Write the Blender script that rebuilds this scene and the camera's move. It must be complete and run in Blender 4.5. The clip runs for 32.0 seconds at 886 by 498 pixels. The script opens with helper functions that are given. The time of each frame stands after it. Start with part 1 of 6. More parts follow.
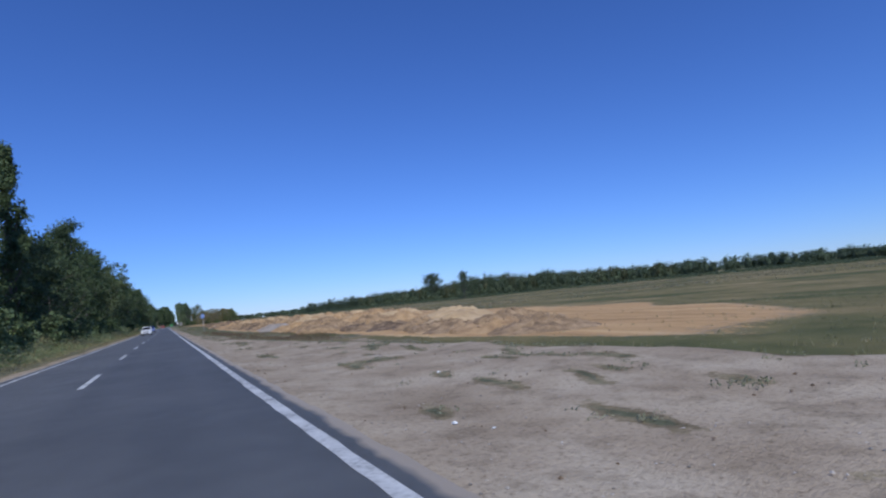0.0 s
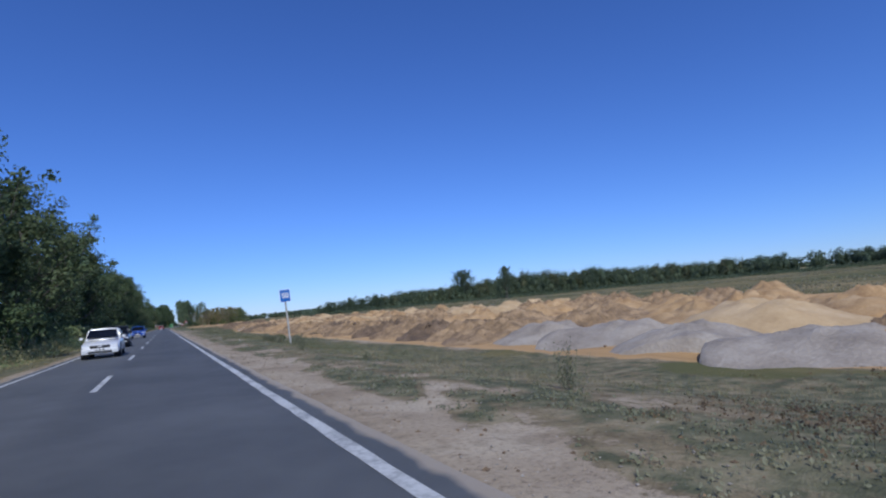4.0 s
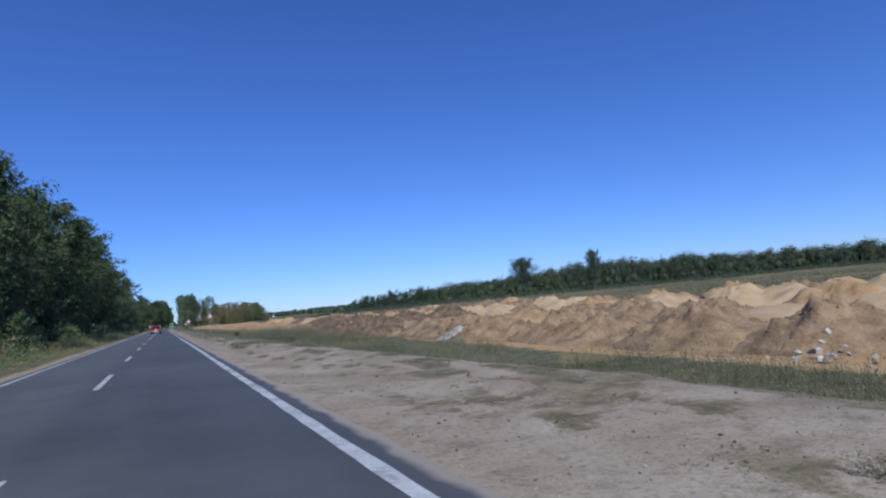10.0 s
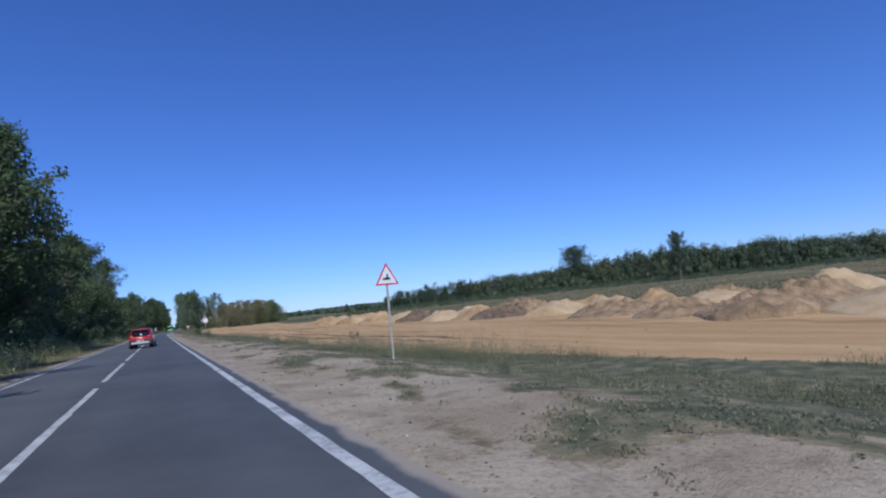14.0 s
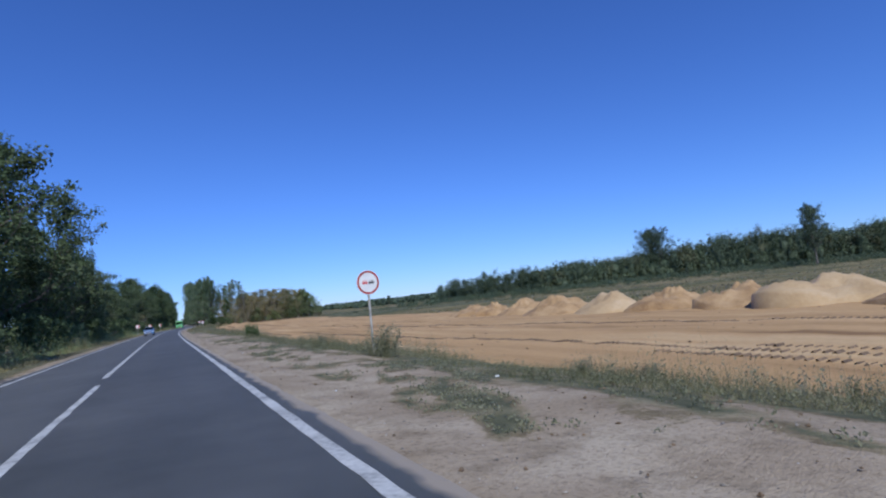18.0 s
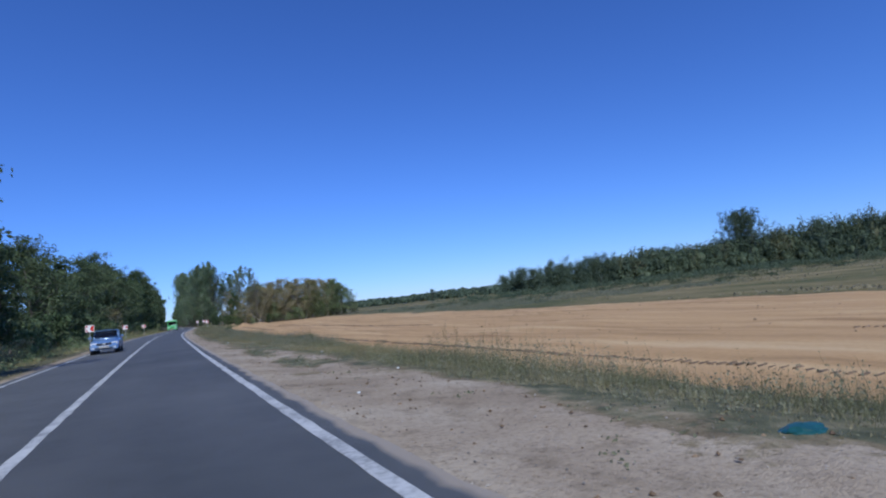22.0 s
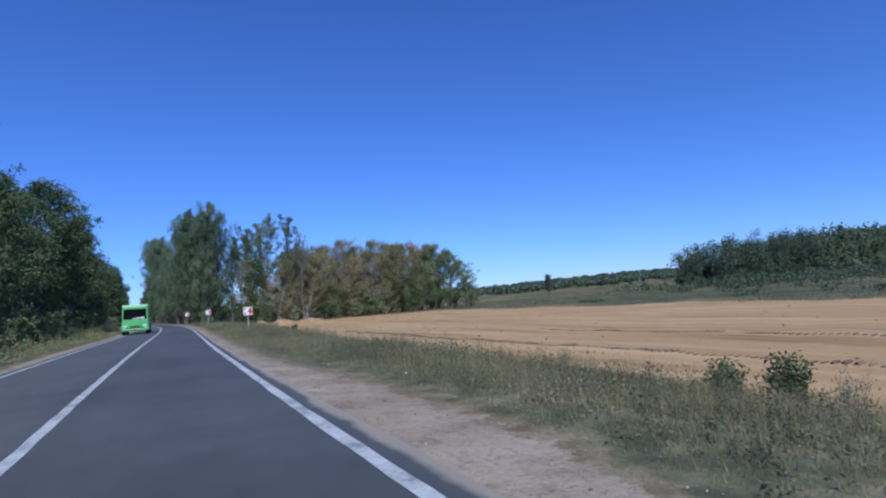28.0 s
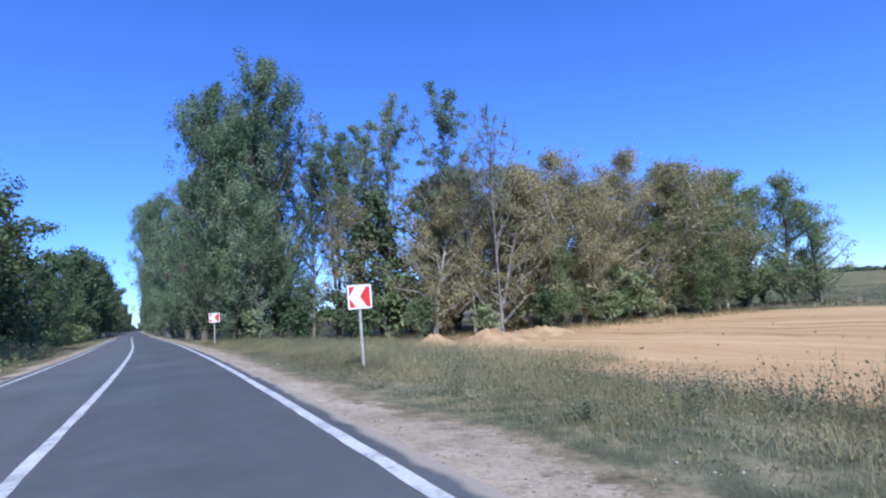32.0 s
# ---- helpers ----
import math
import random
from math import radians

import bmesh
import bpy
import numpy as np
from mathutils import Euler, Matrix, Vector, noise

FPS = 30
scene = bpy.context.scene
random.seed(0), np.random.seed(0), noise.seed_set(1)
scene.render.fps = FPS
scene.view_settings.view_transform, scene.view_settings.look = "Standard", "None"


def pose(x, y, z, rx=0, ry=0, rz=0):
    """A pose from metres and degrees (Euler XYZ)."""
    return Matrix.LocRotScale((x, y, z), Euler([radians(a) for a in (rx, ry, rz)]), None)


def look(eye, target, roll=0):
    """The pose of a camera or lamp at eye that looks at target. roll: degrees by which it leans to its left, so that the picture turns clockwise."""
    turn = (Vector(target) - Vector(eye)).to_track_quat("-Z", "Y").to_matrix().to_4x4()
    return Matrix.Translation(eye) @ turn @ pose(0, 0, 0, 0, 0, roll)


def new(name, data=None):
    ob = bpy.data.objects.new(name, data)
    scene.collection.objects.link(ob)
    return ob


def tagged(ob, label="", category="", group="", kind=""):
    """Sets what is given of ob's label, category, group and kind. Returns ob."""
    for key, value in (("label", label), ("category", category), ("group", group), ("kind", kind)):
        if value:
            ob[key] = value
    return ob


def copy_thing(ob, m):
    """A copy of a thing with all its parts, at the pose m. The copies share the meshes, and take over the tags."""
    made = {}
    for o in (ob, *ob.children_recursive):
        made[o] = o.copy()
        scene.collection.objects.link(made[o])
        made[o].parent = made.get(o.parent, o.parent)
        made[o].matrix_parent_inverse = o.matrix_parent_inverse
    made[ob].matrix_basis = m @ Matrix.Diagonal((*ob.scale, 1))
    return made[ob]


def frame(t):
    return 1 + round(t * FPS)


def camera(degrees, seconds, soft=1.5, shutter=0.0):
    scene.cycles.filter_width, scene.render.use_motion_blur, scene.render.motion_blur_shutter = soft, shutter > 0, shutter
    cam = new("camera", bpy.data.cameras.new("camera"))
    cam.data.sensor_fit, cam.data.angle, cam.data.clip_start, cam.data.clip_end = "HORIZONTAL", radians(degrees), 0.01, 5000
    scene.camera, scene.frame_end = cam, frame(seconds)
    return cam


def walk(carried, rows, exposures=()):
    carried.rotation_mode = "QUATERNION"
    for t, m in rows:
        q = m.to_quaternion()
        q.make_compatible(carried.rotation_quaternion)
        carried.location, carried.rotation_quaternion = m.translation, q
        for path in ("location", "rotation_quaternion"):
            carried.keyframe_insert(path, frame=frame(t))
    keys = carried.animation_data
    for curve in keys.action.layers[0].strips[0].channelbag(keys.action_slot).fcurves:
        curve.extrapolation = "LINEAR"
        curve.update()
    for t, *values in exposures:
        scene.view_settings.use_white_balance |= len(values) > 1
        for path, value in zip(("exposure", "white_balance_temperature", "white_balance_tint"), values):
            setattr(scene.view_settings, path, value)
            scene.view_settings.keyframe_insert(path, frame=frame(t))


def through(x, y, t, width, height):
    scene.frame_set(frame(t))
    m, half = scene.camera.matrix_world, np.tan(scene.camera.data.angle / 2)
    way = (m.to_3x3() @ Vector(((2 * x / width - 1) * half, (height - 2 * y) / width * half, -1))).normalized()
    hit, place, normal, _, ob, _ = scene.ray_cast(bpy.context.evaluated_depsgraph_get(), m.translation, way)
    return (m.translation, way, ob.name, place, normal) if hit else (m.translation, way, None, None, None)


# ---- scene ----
LENS = 79.0
cam = camera(LENS, 32.0, soft=2.15)
# seconds, eye x, y, z, Euler degrees
PATH = [
    (0, 1.570, 0.000, 1.300, 95.400, 5.400, -27.200),
    (0.5, 1.527, 9.843, 1.300, 95.398, 5.221, -27.217),
    (1, 1.483, 19.661, 1.300, 95.686, 5.555, -26.923),
    (1.5, 1.440, 29.454, 1.300, 95.287, 5.273, -26.809),
    (2, 1.397, 39.224, 1.300, 95.594, 5.506, -26.837),
    (2.5, 1.353, 48.972, 1.300, 95.909, 5.230, -26.893),
    (3, 1.310, 58.699, 1.300, 95.668, 5.522, -27.007),
    (3.5, 1.338, 68.405, 1.300, 95.695, 4.973, -27.150),
    (5.5, 1.452, 107.028, 1.300, 95.567, 5.252, -27.658),
    (6, 1.480, 116.635, 1.300, 95.561, 5.369, -27.617),
    (6.5, 1.462, 126.221, 1.300, 95.353, 5.336, -27.378),
    (7, 1.443, 135.787, 1.300, 95.552, 5.569, -27.184),
    (7.5, 1.425, 145.332, 1.300, 95.009, 5.200, -27.209),
    (8, 1.407, 154.857, 1.300, 95.677, 5.122, -27.236),
    (8.5, 1.388, 164.359, 1.300, 95.509, 5.230, -27.317),
    (9, 1.370, 173.839, 1.300, 95.579, 5.411, -27.421),
    (9.5, 1.386, 183.296, 1.300, 95.803, 5.407, -27.381),
    (10, 1.403, 192.730, 1.300, 95.597, 5.101, -27.440),
    (10.5, 1.419, 202.139, 1.300, 95.642, 5.167, -27.605),
    (11, 1.435, 211.523, 1.300, 95.687, 5.573, -27.547),
    (11.5, 1.451, 220.881, 1.300, 95.248, 5.592, -27.535),
    (12, 1.468, 230.213, 1.300, 95.449, 5.883, -27.528),
    (12.5, 1.484, 239.517, 1.300, 95.344, 5.686, -27.577),
    (13, 1.500, 248.793, 1.300, 94.914, 5.436, -27.691),
    (13.5, 1.516, 258.040, 1.300, 95.402, 5.719, -27.816),
    (15.5, 1.580, 294.727, 1.300, 95.754, 5.848, -27.268),
    (16, 1.670, 303.821, 1.300, 95.160, 5.631, -27.309),
    (16.5, 1.695, 312.883, 1.300, 95.132, 5.117, -27.287),
    (17, 1.720, 321.913, 1.300, 95.291, 5.489, -27.292),
    (17.5, 1.660, 330.910, 1.300, 95.227, 5.434, -27.237),
    (18, 1.600, 339.875, 1.300, 95.306, 5.635, -27.238),
    (18.5, 1.525, 348.808, 1.300, 95.931, 4.857, -27.191),
    (19, 1.450, 357.709, 1.300, 96.244, 4.954, -27.162),
    (19.5, 1.438, 366.579, 1.300, 95.816, 4.861, -27.241),
    (20, 1.425, 375.417, 1.300, 95.694, 5.105, -27.480),
    (20.5, 1.419, 384.224, 1.300, 95.920, 5.038, -27.839),
    (21, 1.423, 393.001, 1.300, 95.443, 5.396, -28.018),
    (21.5, 1.500, 401.747, 1.300, 94.945, 5.353, -28.203),
    (22, 1.608, 410.465, 1.300, 95.300, 5.678, -28.354),
    (22.5, 1.748, 419.157, 1.300, 95.506, 5.442, -28.296),
    (23, 1.920, 427.824, 1.300, 95.366, 5.232, -28.194),
    (23.5, 2.083, 436.473, 1.300, 94.992, 5.115, -28.125),
    (24, 2.263, 445.101, 1.300, 95.710, 5.107, -28.145),
    (24.5, 2.462, 453.712, 1.300, 95.987, 5.662, -28.285),
    (25, 2.679, 462.308, 1.300, 95.943, 5.454, -28.537),
    (25.5, 2.904, 470.887, 1.300, 95.720, 4.993, -28.771),
    (27.5, 4.328, 505.133, 1.300, 95.507, 4.630, -30.648),
    (28, 4.856, 513.689, 1.300, 95.286, 4.124, -31.165),
    (28.5, 5.484, 522.259, 1.300, 95.520, 4.896, -31.510),
    (29, 6.157, 530.843, 1.300, 95.459, 4.870, -32.016),
    (29.5, 6.876, 539.446, 1.300, 94.992, 4.714, -32.191),
    (30, 7.643, 548.075, 1.300, 95.742, 4.750, -32.379),
    (30.5, 8.422, 556.744, 1.300, 95.575, 4.950, -32.432),
    (31, 9.204, 565.456, 1.300, 96.083, 4.157, -32.270),
    (31.5, 9.890, 574.239, 1.300, 96.362, 3.942, -31.573),
    (32, 10.490, 583.083, 1.300, 96.270, 4.176, -30.645),
]
walk(cam, [(t, pose(x, y, z, rx, ry, rz)) for t, x, y, z, rx, ry, rz in PATH],
     exposures=((0.0, -0.14, 5850.0, 8.0), (13.0, -0.07, 5780.0, 8.0), (20.0, -0.06, 5650.0, 8.0), (22.5, -0.08, 5580.0, 8.0), (23.3, -0.06, 5560.0, 8.0), (24.0, 0.06, 5550.0, 8.0), (25.0, 0.05, 5550.0, 8.0), (28.0, 0.02, 5550.0, 8.0), (30.0, 0.25, 5500.0, 8.0), (31.0, 0.44, 5500.0, 9.0), (32.0, 0.77, 5450.0, 11.0)))

# ---- daylight ----
SUN = Vector((-0.24, -0.85, 0.90)).normalized()      # towards the sun: behind the car, a little to its left
world = bpy.data.worlds.new("sky")
scene.world = world
world.use_nodes = True
wn = world.node_tree
sky = wn.nodes.new("ShaderNodeTexSky")
sky.sky_type = "NISHITA"
sky.sun_disc = False
sky.sun_elevation = math.asin(SUN.z)
sky.sun_rotation = math.atan2(SUN.x, SUN.y)
sky.altitude, sky.air_density, sky.dust_density, sky.ozone_density = 0.0, 1.0, 0.0, 6.0
clear = wn.nodes.new("ShaderNodeMix")
clear.data_type, clear.blend_type = "RGBA", "MULTIPLY"
clear.inputs[0].default_value = 1.0
clear.inputs[7].default_value = (0.79, 0.97, 1.54, 1.0)      # deep late-summer blue
wn.links.new(sky.outputs[0], clear.inputs[6])
wn.links.new(clear.outputs[2], wn.nodes["Background"].inputs[0])
wn.nodes["Background"].inputs[1].default_value = 0.085
lamp = bpy.data.lights.new("sun", "SUN")
lamp.energy, lamp.angle, lamp.color = 3.5, radians(0.55), (1.0, 0.95, 0.86)
new("sun", lamp).matrix_world = look((0, 0, 80), Vector((0, 0, 80)) - SUN)


# ---- the plan: the road's line and the ground ----
ROAD_Y = (-4000, 375, 393, 428, 463, 500, 514, 549, 565, 583, 605, 640, 719, 900, 5000)
ROAD_TURN = (0, 0, 0.15, 1.0, 1.5, 3.0, 4.0, 5.2, 5.2, 4.0, 2.4, 0.6, 0.9, 1.3, 1.3)   # degrees to the right
_gy = np.arange(-4000.0, 5001.0, 1.0)
_gx = np.concatenate([[0.0], np.cumsum(np.tan(np.radians(np.interp(_gy[:-1] + 0.5, ROAD_Y, ROAD_TURN))))])
LANE_R, LANE_L, EDGE = 2.95, 2.85, 0.42


def axis(y):
    """x of the road's middle line at y."""
    return np.interp(y, _gy, _gx)


def heading(y):
    return float(np.interp(y, ROAD_Y, ROAD_TURN))


def smooth(a, b, v):
    k = np.clip((np.asarray(v, float) - a) / (b - a), 0, 1)
    return k * k * (3 - 2 * k)


_lat = np.random.RandomState(7).rand(256, 256)


def vnoise(x, y):
    """Value noise, 0 to 1, for arrays."""
    x, y = np.asarray(x, float), np.asarray(y, float)
    i, j = np.floor(x).astype(int), np.floor(y).astype(int)
    fx, fy = x - i, y - j
    fx, fy = fx * fx * (3 - 2 * fx), fy * fy * (3 - 2 * fy)
    g = lambda a, b: _lat[a & 255, b & 255]
    return (g(i, j) * (1 - fx) + g(i + 1, j) * fx) * (1 - fy) + (g(i, j + 1) * (1 - fx) + g(i + 1, j + 1) * fx) * fy


def fnoise(x, y, octaves=3):
    total, amp, size = 0, 1.0, 0
    for n in range(octaves):
        total = total + amp * vnoise(x * 2**n + 17 * n, y * 2**n + 31 * n)
        size, amp = size + amp, amp / 2
    return total / size


SHOULDER_Y = (-50, 0, 15, 32, 43, 63, 90, 125, 160, 185, 200, 222, 256, 290, 312, 335, 355, 388, 400, 410, 440, 452, 464, 500, 517, 535, 560, 590, 640)
SHOULDER_U = (13, 12, 10.5, 7.0, 5.4, 5.2, 5.0, 4.8, 5.0, 6.3, 7.8, 6.5, 5.7, 6.5, 7.3, 6.7, 5.8, 6.5, 6.3, 5.8, 4.7, 4.3, 3.9, 4.1, 4.4, 3.7, 3.5, 3.9, 3.8)


def shoulder(y):
    return np.interp(y, SHOULDER_Y, SHOULDER_U)


def ground_z(x, y):
    """Height of the ground: verge falling to the lower field, low swells, a far ridge."""
    x, y = np.asarray(x, float), np.asarray(y, float)
    u = x - axis(y)
    s = shoulder(y)
    right = -0.03 - 0.10 * smooth(3.2, 5.0, u) - 0.87 * smooth(np.maximum(s, 5.5) - 0.5, 12.5, u)
    left = -0.03 - 0.12 * smooth(3.2, 5.0, -u) - 0.5 * smooth(6.0, 11.0, -u)
    z = np.where(u > 0, right, left)
    rough = smooth(4.0, 9.0, np.abs(u))
    z = z + (fnoise(x * 0.8, y * 0.8) - 0.5) * 0.16 * rough + (fnoise(x * 0.11 + 5, y * 0.11) - 0.5) * 0.35 * smooth(11, 22, np.abs(u))
    z = z + (fnoise(x * 2.6, y * 2.6, 2) - 0.5) * 0.05 * smooth(3.3, 4.2, u)
    z = z + 1.1 * smooth(45, 260, u) + 3.0 * (fnoise(x * 0.006, y * 0.006) - 0.5) * smooth(60, 300, u)
    z = z + 30 * np.exp(-(((x - 1150) / 520) ** 2 + ((y - 1500) / 420) ** 2))
    z = z + 16 * np.exp(-(((x - 1500) / 500) ** 2 + ((y - 500) / 500) ** 2))
    return z


def sand_cover(x, y):
    """1 where the field is stripped to orange sand."""
    u = x - axis(y)
    wob = (fnoise(x * 0.12, y * 0.12) - 0.5) * 5
    near = np.interp(y, (0, 30, 110, 150, 200, 235, 275, 300, 420, 520, 560, 600, 625), (22, 17, 14.3, 14.0, 14.4, 17, 15.5, 11.2, 10.8, 10.6, 10.6, 12, 16))
    far = np.interp(y, (0, 40, 150, 300, 400, 480, 560, 620), (26, 45, 66, 60, 44, 44, 52, 48))
    k = smooth(near - 0.8, near + 0.8, u + wob * 0.25) * (1 - smooth(far - 3, far + 3, u + wob))
    return k * smooth(4, 30, y + wob * 2) * (1 - smooth(612, 634, y + wob))


def grass_cover(x, y):
    """1 where the verge is grown over."""
    u = x - axis(y)
    s = shoulder(y)
    patch = fnoise(x * 0.33 + 3, y * 0.25) + 0.35 * (fnoise(x * 1.3, y * 0.9) - 0.5)
    k = smooth(-0.4, 1.3, u - s + (patch - 0.5) * (3.0 - 2.2 * smooth(430, 480, y) - 0.9 * smooth(186, 194, y) * smooth(214, 204, y)))
    bare = smooth(0.50, 0.64, fnoise(x * 0.2 + 40, y * 0.13 + 9)) * smooth(400, 330, y) * 0.8 * (1 - 0.6 * smooth(110, 90, y) * smooth(34, 44, y))
    bare = bare * (1 - 0.85 * smooth(220, 228, y) * smooth(292, 284, y))
    k = k * (1 - bare)
    k = k * (1 - 0.75 * smooth(0.50, 0.62, fnoise(x * 0.8 + 9, y * 0.55 + 3)) * smooth(4.0, 1.0, u - s) * smooth(440, 400, y))
    few = smooth(0.60, 0.70, patch) * smooth(3.6, 4.6, u) * 0.75 * (1 - 0.5 * smooth(186, 194, y) * smooth(214, 204, y)) * (0.35 + 0.65 * smooth(40, 80, y))
    left = smooth(3.5, 4.6, -u + (patch - 0.5) * 1.2)
    k = np.maximum(k, few) * (1 - 0.36 * smooth(108, 88, y))
    return np.where(u > 0, k, left) * (1 - sand_cover(x, y))


def mats(x, y, u):
    """Height of the flat dark weeds creeping over the bare shoulder."""
    d = u - shoulder(y)
    more = 0.03 * smooth(285, 300, y) * smooth(394, 378, y) + 0.02 * smooth(-1.2, 0.2, d) - 0.06 * smooth(-0.8, -3.5, d)
    streak = smooth(0.60, 0.64, more - 0.1 * smooth(-0.2, -1.4, d) + fnoise(x * 0.8 + 33, y * 0.42 + 7) + 0.22 * (fnoise(x * 3.1, y * 2.3) - 0.5))
    tuft = smooth(0.655, 0.69, more * 0.5 + fnoise(x * 1.9 + 3, y * 1.1 + 71))
    k = np.maximum(streak * (0.25 + 0.75 * smooth(40, 60, y)), tuft)
    return k * smooth(3.9, 4.8, u) * np.where(sand_cover(x, y) > 0.2, 0, 1) * 0.07 * smooth(470, 430, y) * (1 - 0.45 * smooth(186, 194, y) * smooth(214, 204, y)) * (1 - 0.65 * smooth(380, 388, y) * smooth(432, 420, y))


# ---- building helpers ----
def fill(name, verts, faces, smooth_shade=False):
    """A mesh from arrays: verts n x 3, faces m x k."""
    me = bpy.data.meshes.new(name)
    verts, faces = np.asarray(verts, np.float32), np.asarray(faces, np.int32)
    me.vertices.add(len(verts))
    me.vertices.foreach_set("co", verts.ravel())
    k = faces.shape[1]
    me.loops.add(faces.size)
    me.loops.foreach_set("vertex_index", faces.ravel())
    me.polygons.add(len(faces))
    me.polygons.foreach_set("loop_start", np.arange(0, faces.size, k, dtype=np.int32))
    me.polygons.foreach_set("use_smooth", np.full(len(faces), smooth_shade))
    me.update(calc_edges=True)
    return me


def attribute(me, name, values):
    me.attributes.new(name, "FLOAT", "POINT").data.foreach_set("value", np.asarray(values, np.float32))


def part(name, shape, material, parent=None, label=""):
    """Links a bmesh or mesh as one object under a thing or part."""
    if isinstance(shape, bmesh.types.BMesh):
        me = bpy.data.meshes.new(name)
        bmesh.ops.recalc_face_normals(shape, faces=shape.faces)
        shape.to_mesh(me)
        shape.free()
    else:
        me = shape
    if material and not me.materials:
        me.materials.append(material)
    ob = new(name, me)
    ob.parent = parent
    if label:
        tagged(ob, label)
    return ob


def thing(name, label, category, group="", kind=""):
    return tagged(new(name), label, category, group, kind)


def box(bm, size, at=(0, 0, 0), bevel=0.0, turn=None):
    m = Matrix.Translation(at) @ (turn or Matrix()) @ Matrix.Diagonal((*size, 1))
    made = bmesh.ops.create_cube(bm, size=1.0, matrix=m)["verts"]
    if bevel:
        edges = list({e for v in made for e in v.link_edges})
        bmesh.ops.bevel(bm, geom=edges, offset=bevel, segments=2, affect="EDGES", profile=0.6)
    return made


def tube(bm, a, b, r1, r2=None, sides=8):
    a, b = Vector(a), Vector(b)
    d = b - a
    m = Matrix.Translation((a + b) / 2) @ d.to_track_quat("Z", "Y").to_matrix().to_4x4()
    return bmesh.ops.create_cone(bm, cap_ends=True, segments=sides, radius1=r1, radius2=r1 if r2 is None else r2, depth=d.length, matrix=m)["verts"]


def prism(bm, outline, depth, m=None):
    """An outline in x, z pushed out along y by depth."""
    m = m or Matrix()
    front = [bm.verts.new(m @ Vector((x, 0, z))) for x, z in outline]
    back = [bm.verts.new(m @ Vector((x, depth, z))) for x, z in outline]
    bm.faces.new(front)
    bm.faces.new(back[::-1])
    for i in range(len(outline)):
        j = (i + 1) % len(outline)
        bm.faces.new((front[i], back[i], back[j], front[j]))


# ---- materials ----
def material(name, colours, scale=4.0, rough=0.85, metal=0.0, bump=0.0, bump_scale=30.0, fine=0.25, random=0.0, coat=0.0):
    """Noise of two sizes between colours, with relief."""
    ma = bpy.data.materials.new(name)
    ma.use_nodes = True
    nt = ma.node_tree
    n, l = nt.nodes, nt.links
    bs = n["Principled BSDF"]
    bs.inputs["Roughness"].default_value, bs.inputs["Metallic"].default_value = rough, metal
    bs.inputs["Coat Weight"].default_value = coat
    geo = n.new("ShaderNodeNewGeometry")
    big, small, ramp, mix = n.new("ShaderNodeTexNoise"), n.new("ShaderNodeTexNoise"), n.new("ShaderNodeValToRGB"), n.new("ShaderNodeMath")
    big.inputs["Scale"].default_value, small.inputs["Scale"].default_value = scale, scale * 9
    big.inputs["Detail"].default_value = 4
    l.new(geo.outputs["Position"], big.inputs["Vector"])
    l.new(geo.outputs["Position"], small.inputs["Vector"])
    mix.operation = "MULTIPLY_ADD"
    mix.inputs[1].default_value = fine
    l.new(small.outputs["Fac"], mix.inputs[0])
    sub = n.new("ShaderNodeMath")
    sub.inputs[1].default_value = fine / 2
    sub.operation = "SUBTRACT"
    l.new(big.outputs["Fac"], sub.inputs[0])
    l.new(sub.outputs[0], mix.inputs[2])
    last = mix.outputs[0]
    if random:
        info, isl, add = n.new("ShaderNodeObjectInfo"), n.new("ShaderNodeMath"), n.new("ShaderNodeMath")
        add.operation, isl.operation = "MULTIPLY_ADD", "ADD"
        l.new(info.outputs["Random"], isl.inputs[0])
        l.new(geo.outputs["Random Per Island"], isl.inputs[1])
        l.new(isl.outputs[0], add.inputs[0])
        add.inputs[1].default_value = random
        sh = n.new("ShaderNodeMath")
        sh.operation = "SUBTRACT"
        sh.inputs[1].default_value = random
        l.new(last, sh.inputs[0])
        l.new(sh.outputs[0], add.inputs[2])
        last = add.outputs[0]
    l.new(last, ramp.inputs["Fac"])
    cr = ramp.color_ramp
    spots = np.linspace(0.28, 0.72, len(colours))
    cr.elements[0].position, cr.elements[0].color = spots[0], (*colours[0], 1)
    cr.elements[1].position, cr.elements[1].color = spots[-1], (*colours[-1], 1)
    for s, c in zip(spots[1:-1], colours[1:-1]):
        cr.elements.new(s).color = (*c, 1)
    l.new(ramp.outputs["Color"], bs.inputs["Base Color"])
    if bump:
        bn, bp = n.new("ShaderNodeTexNoise"), n.new("ShaderNodeBump")
        bn.inputs["Scale"].default_value, bn.inputs["Detail"].default_value = bump_scale, 5
        bp.inputs["Strength"].default_value, bp.inputs["Distance"].default_value = bump, 0.05
        l.new(geo.outputs["Position"], bn.inputs["Vector"])
        l.new(bn.outputs["Fac"], bp.inputs["Height"])
        l.new(bp.outputs["Normal"], bs.inputs["Normal"])
    return ma


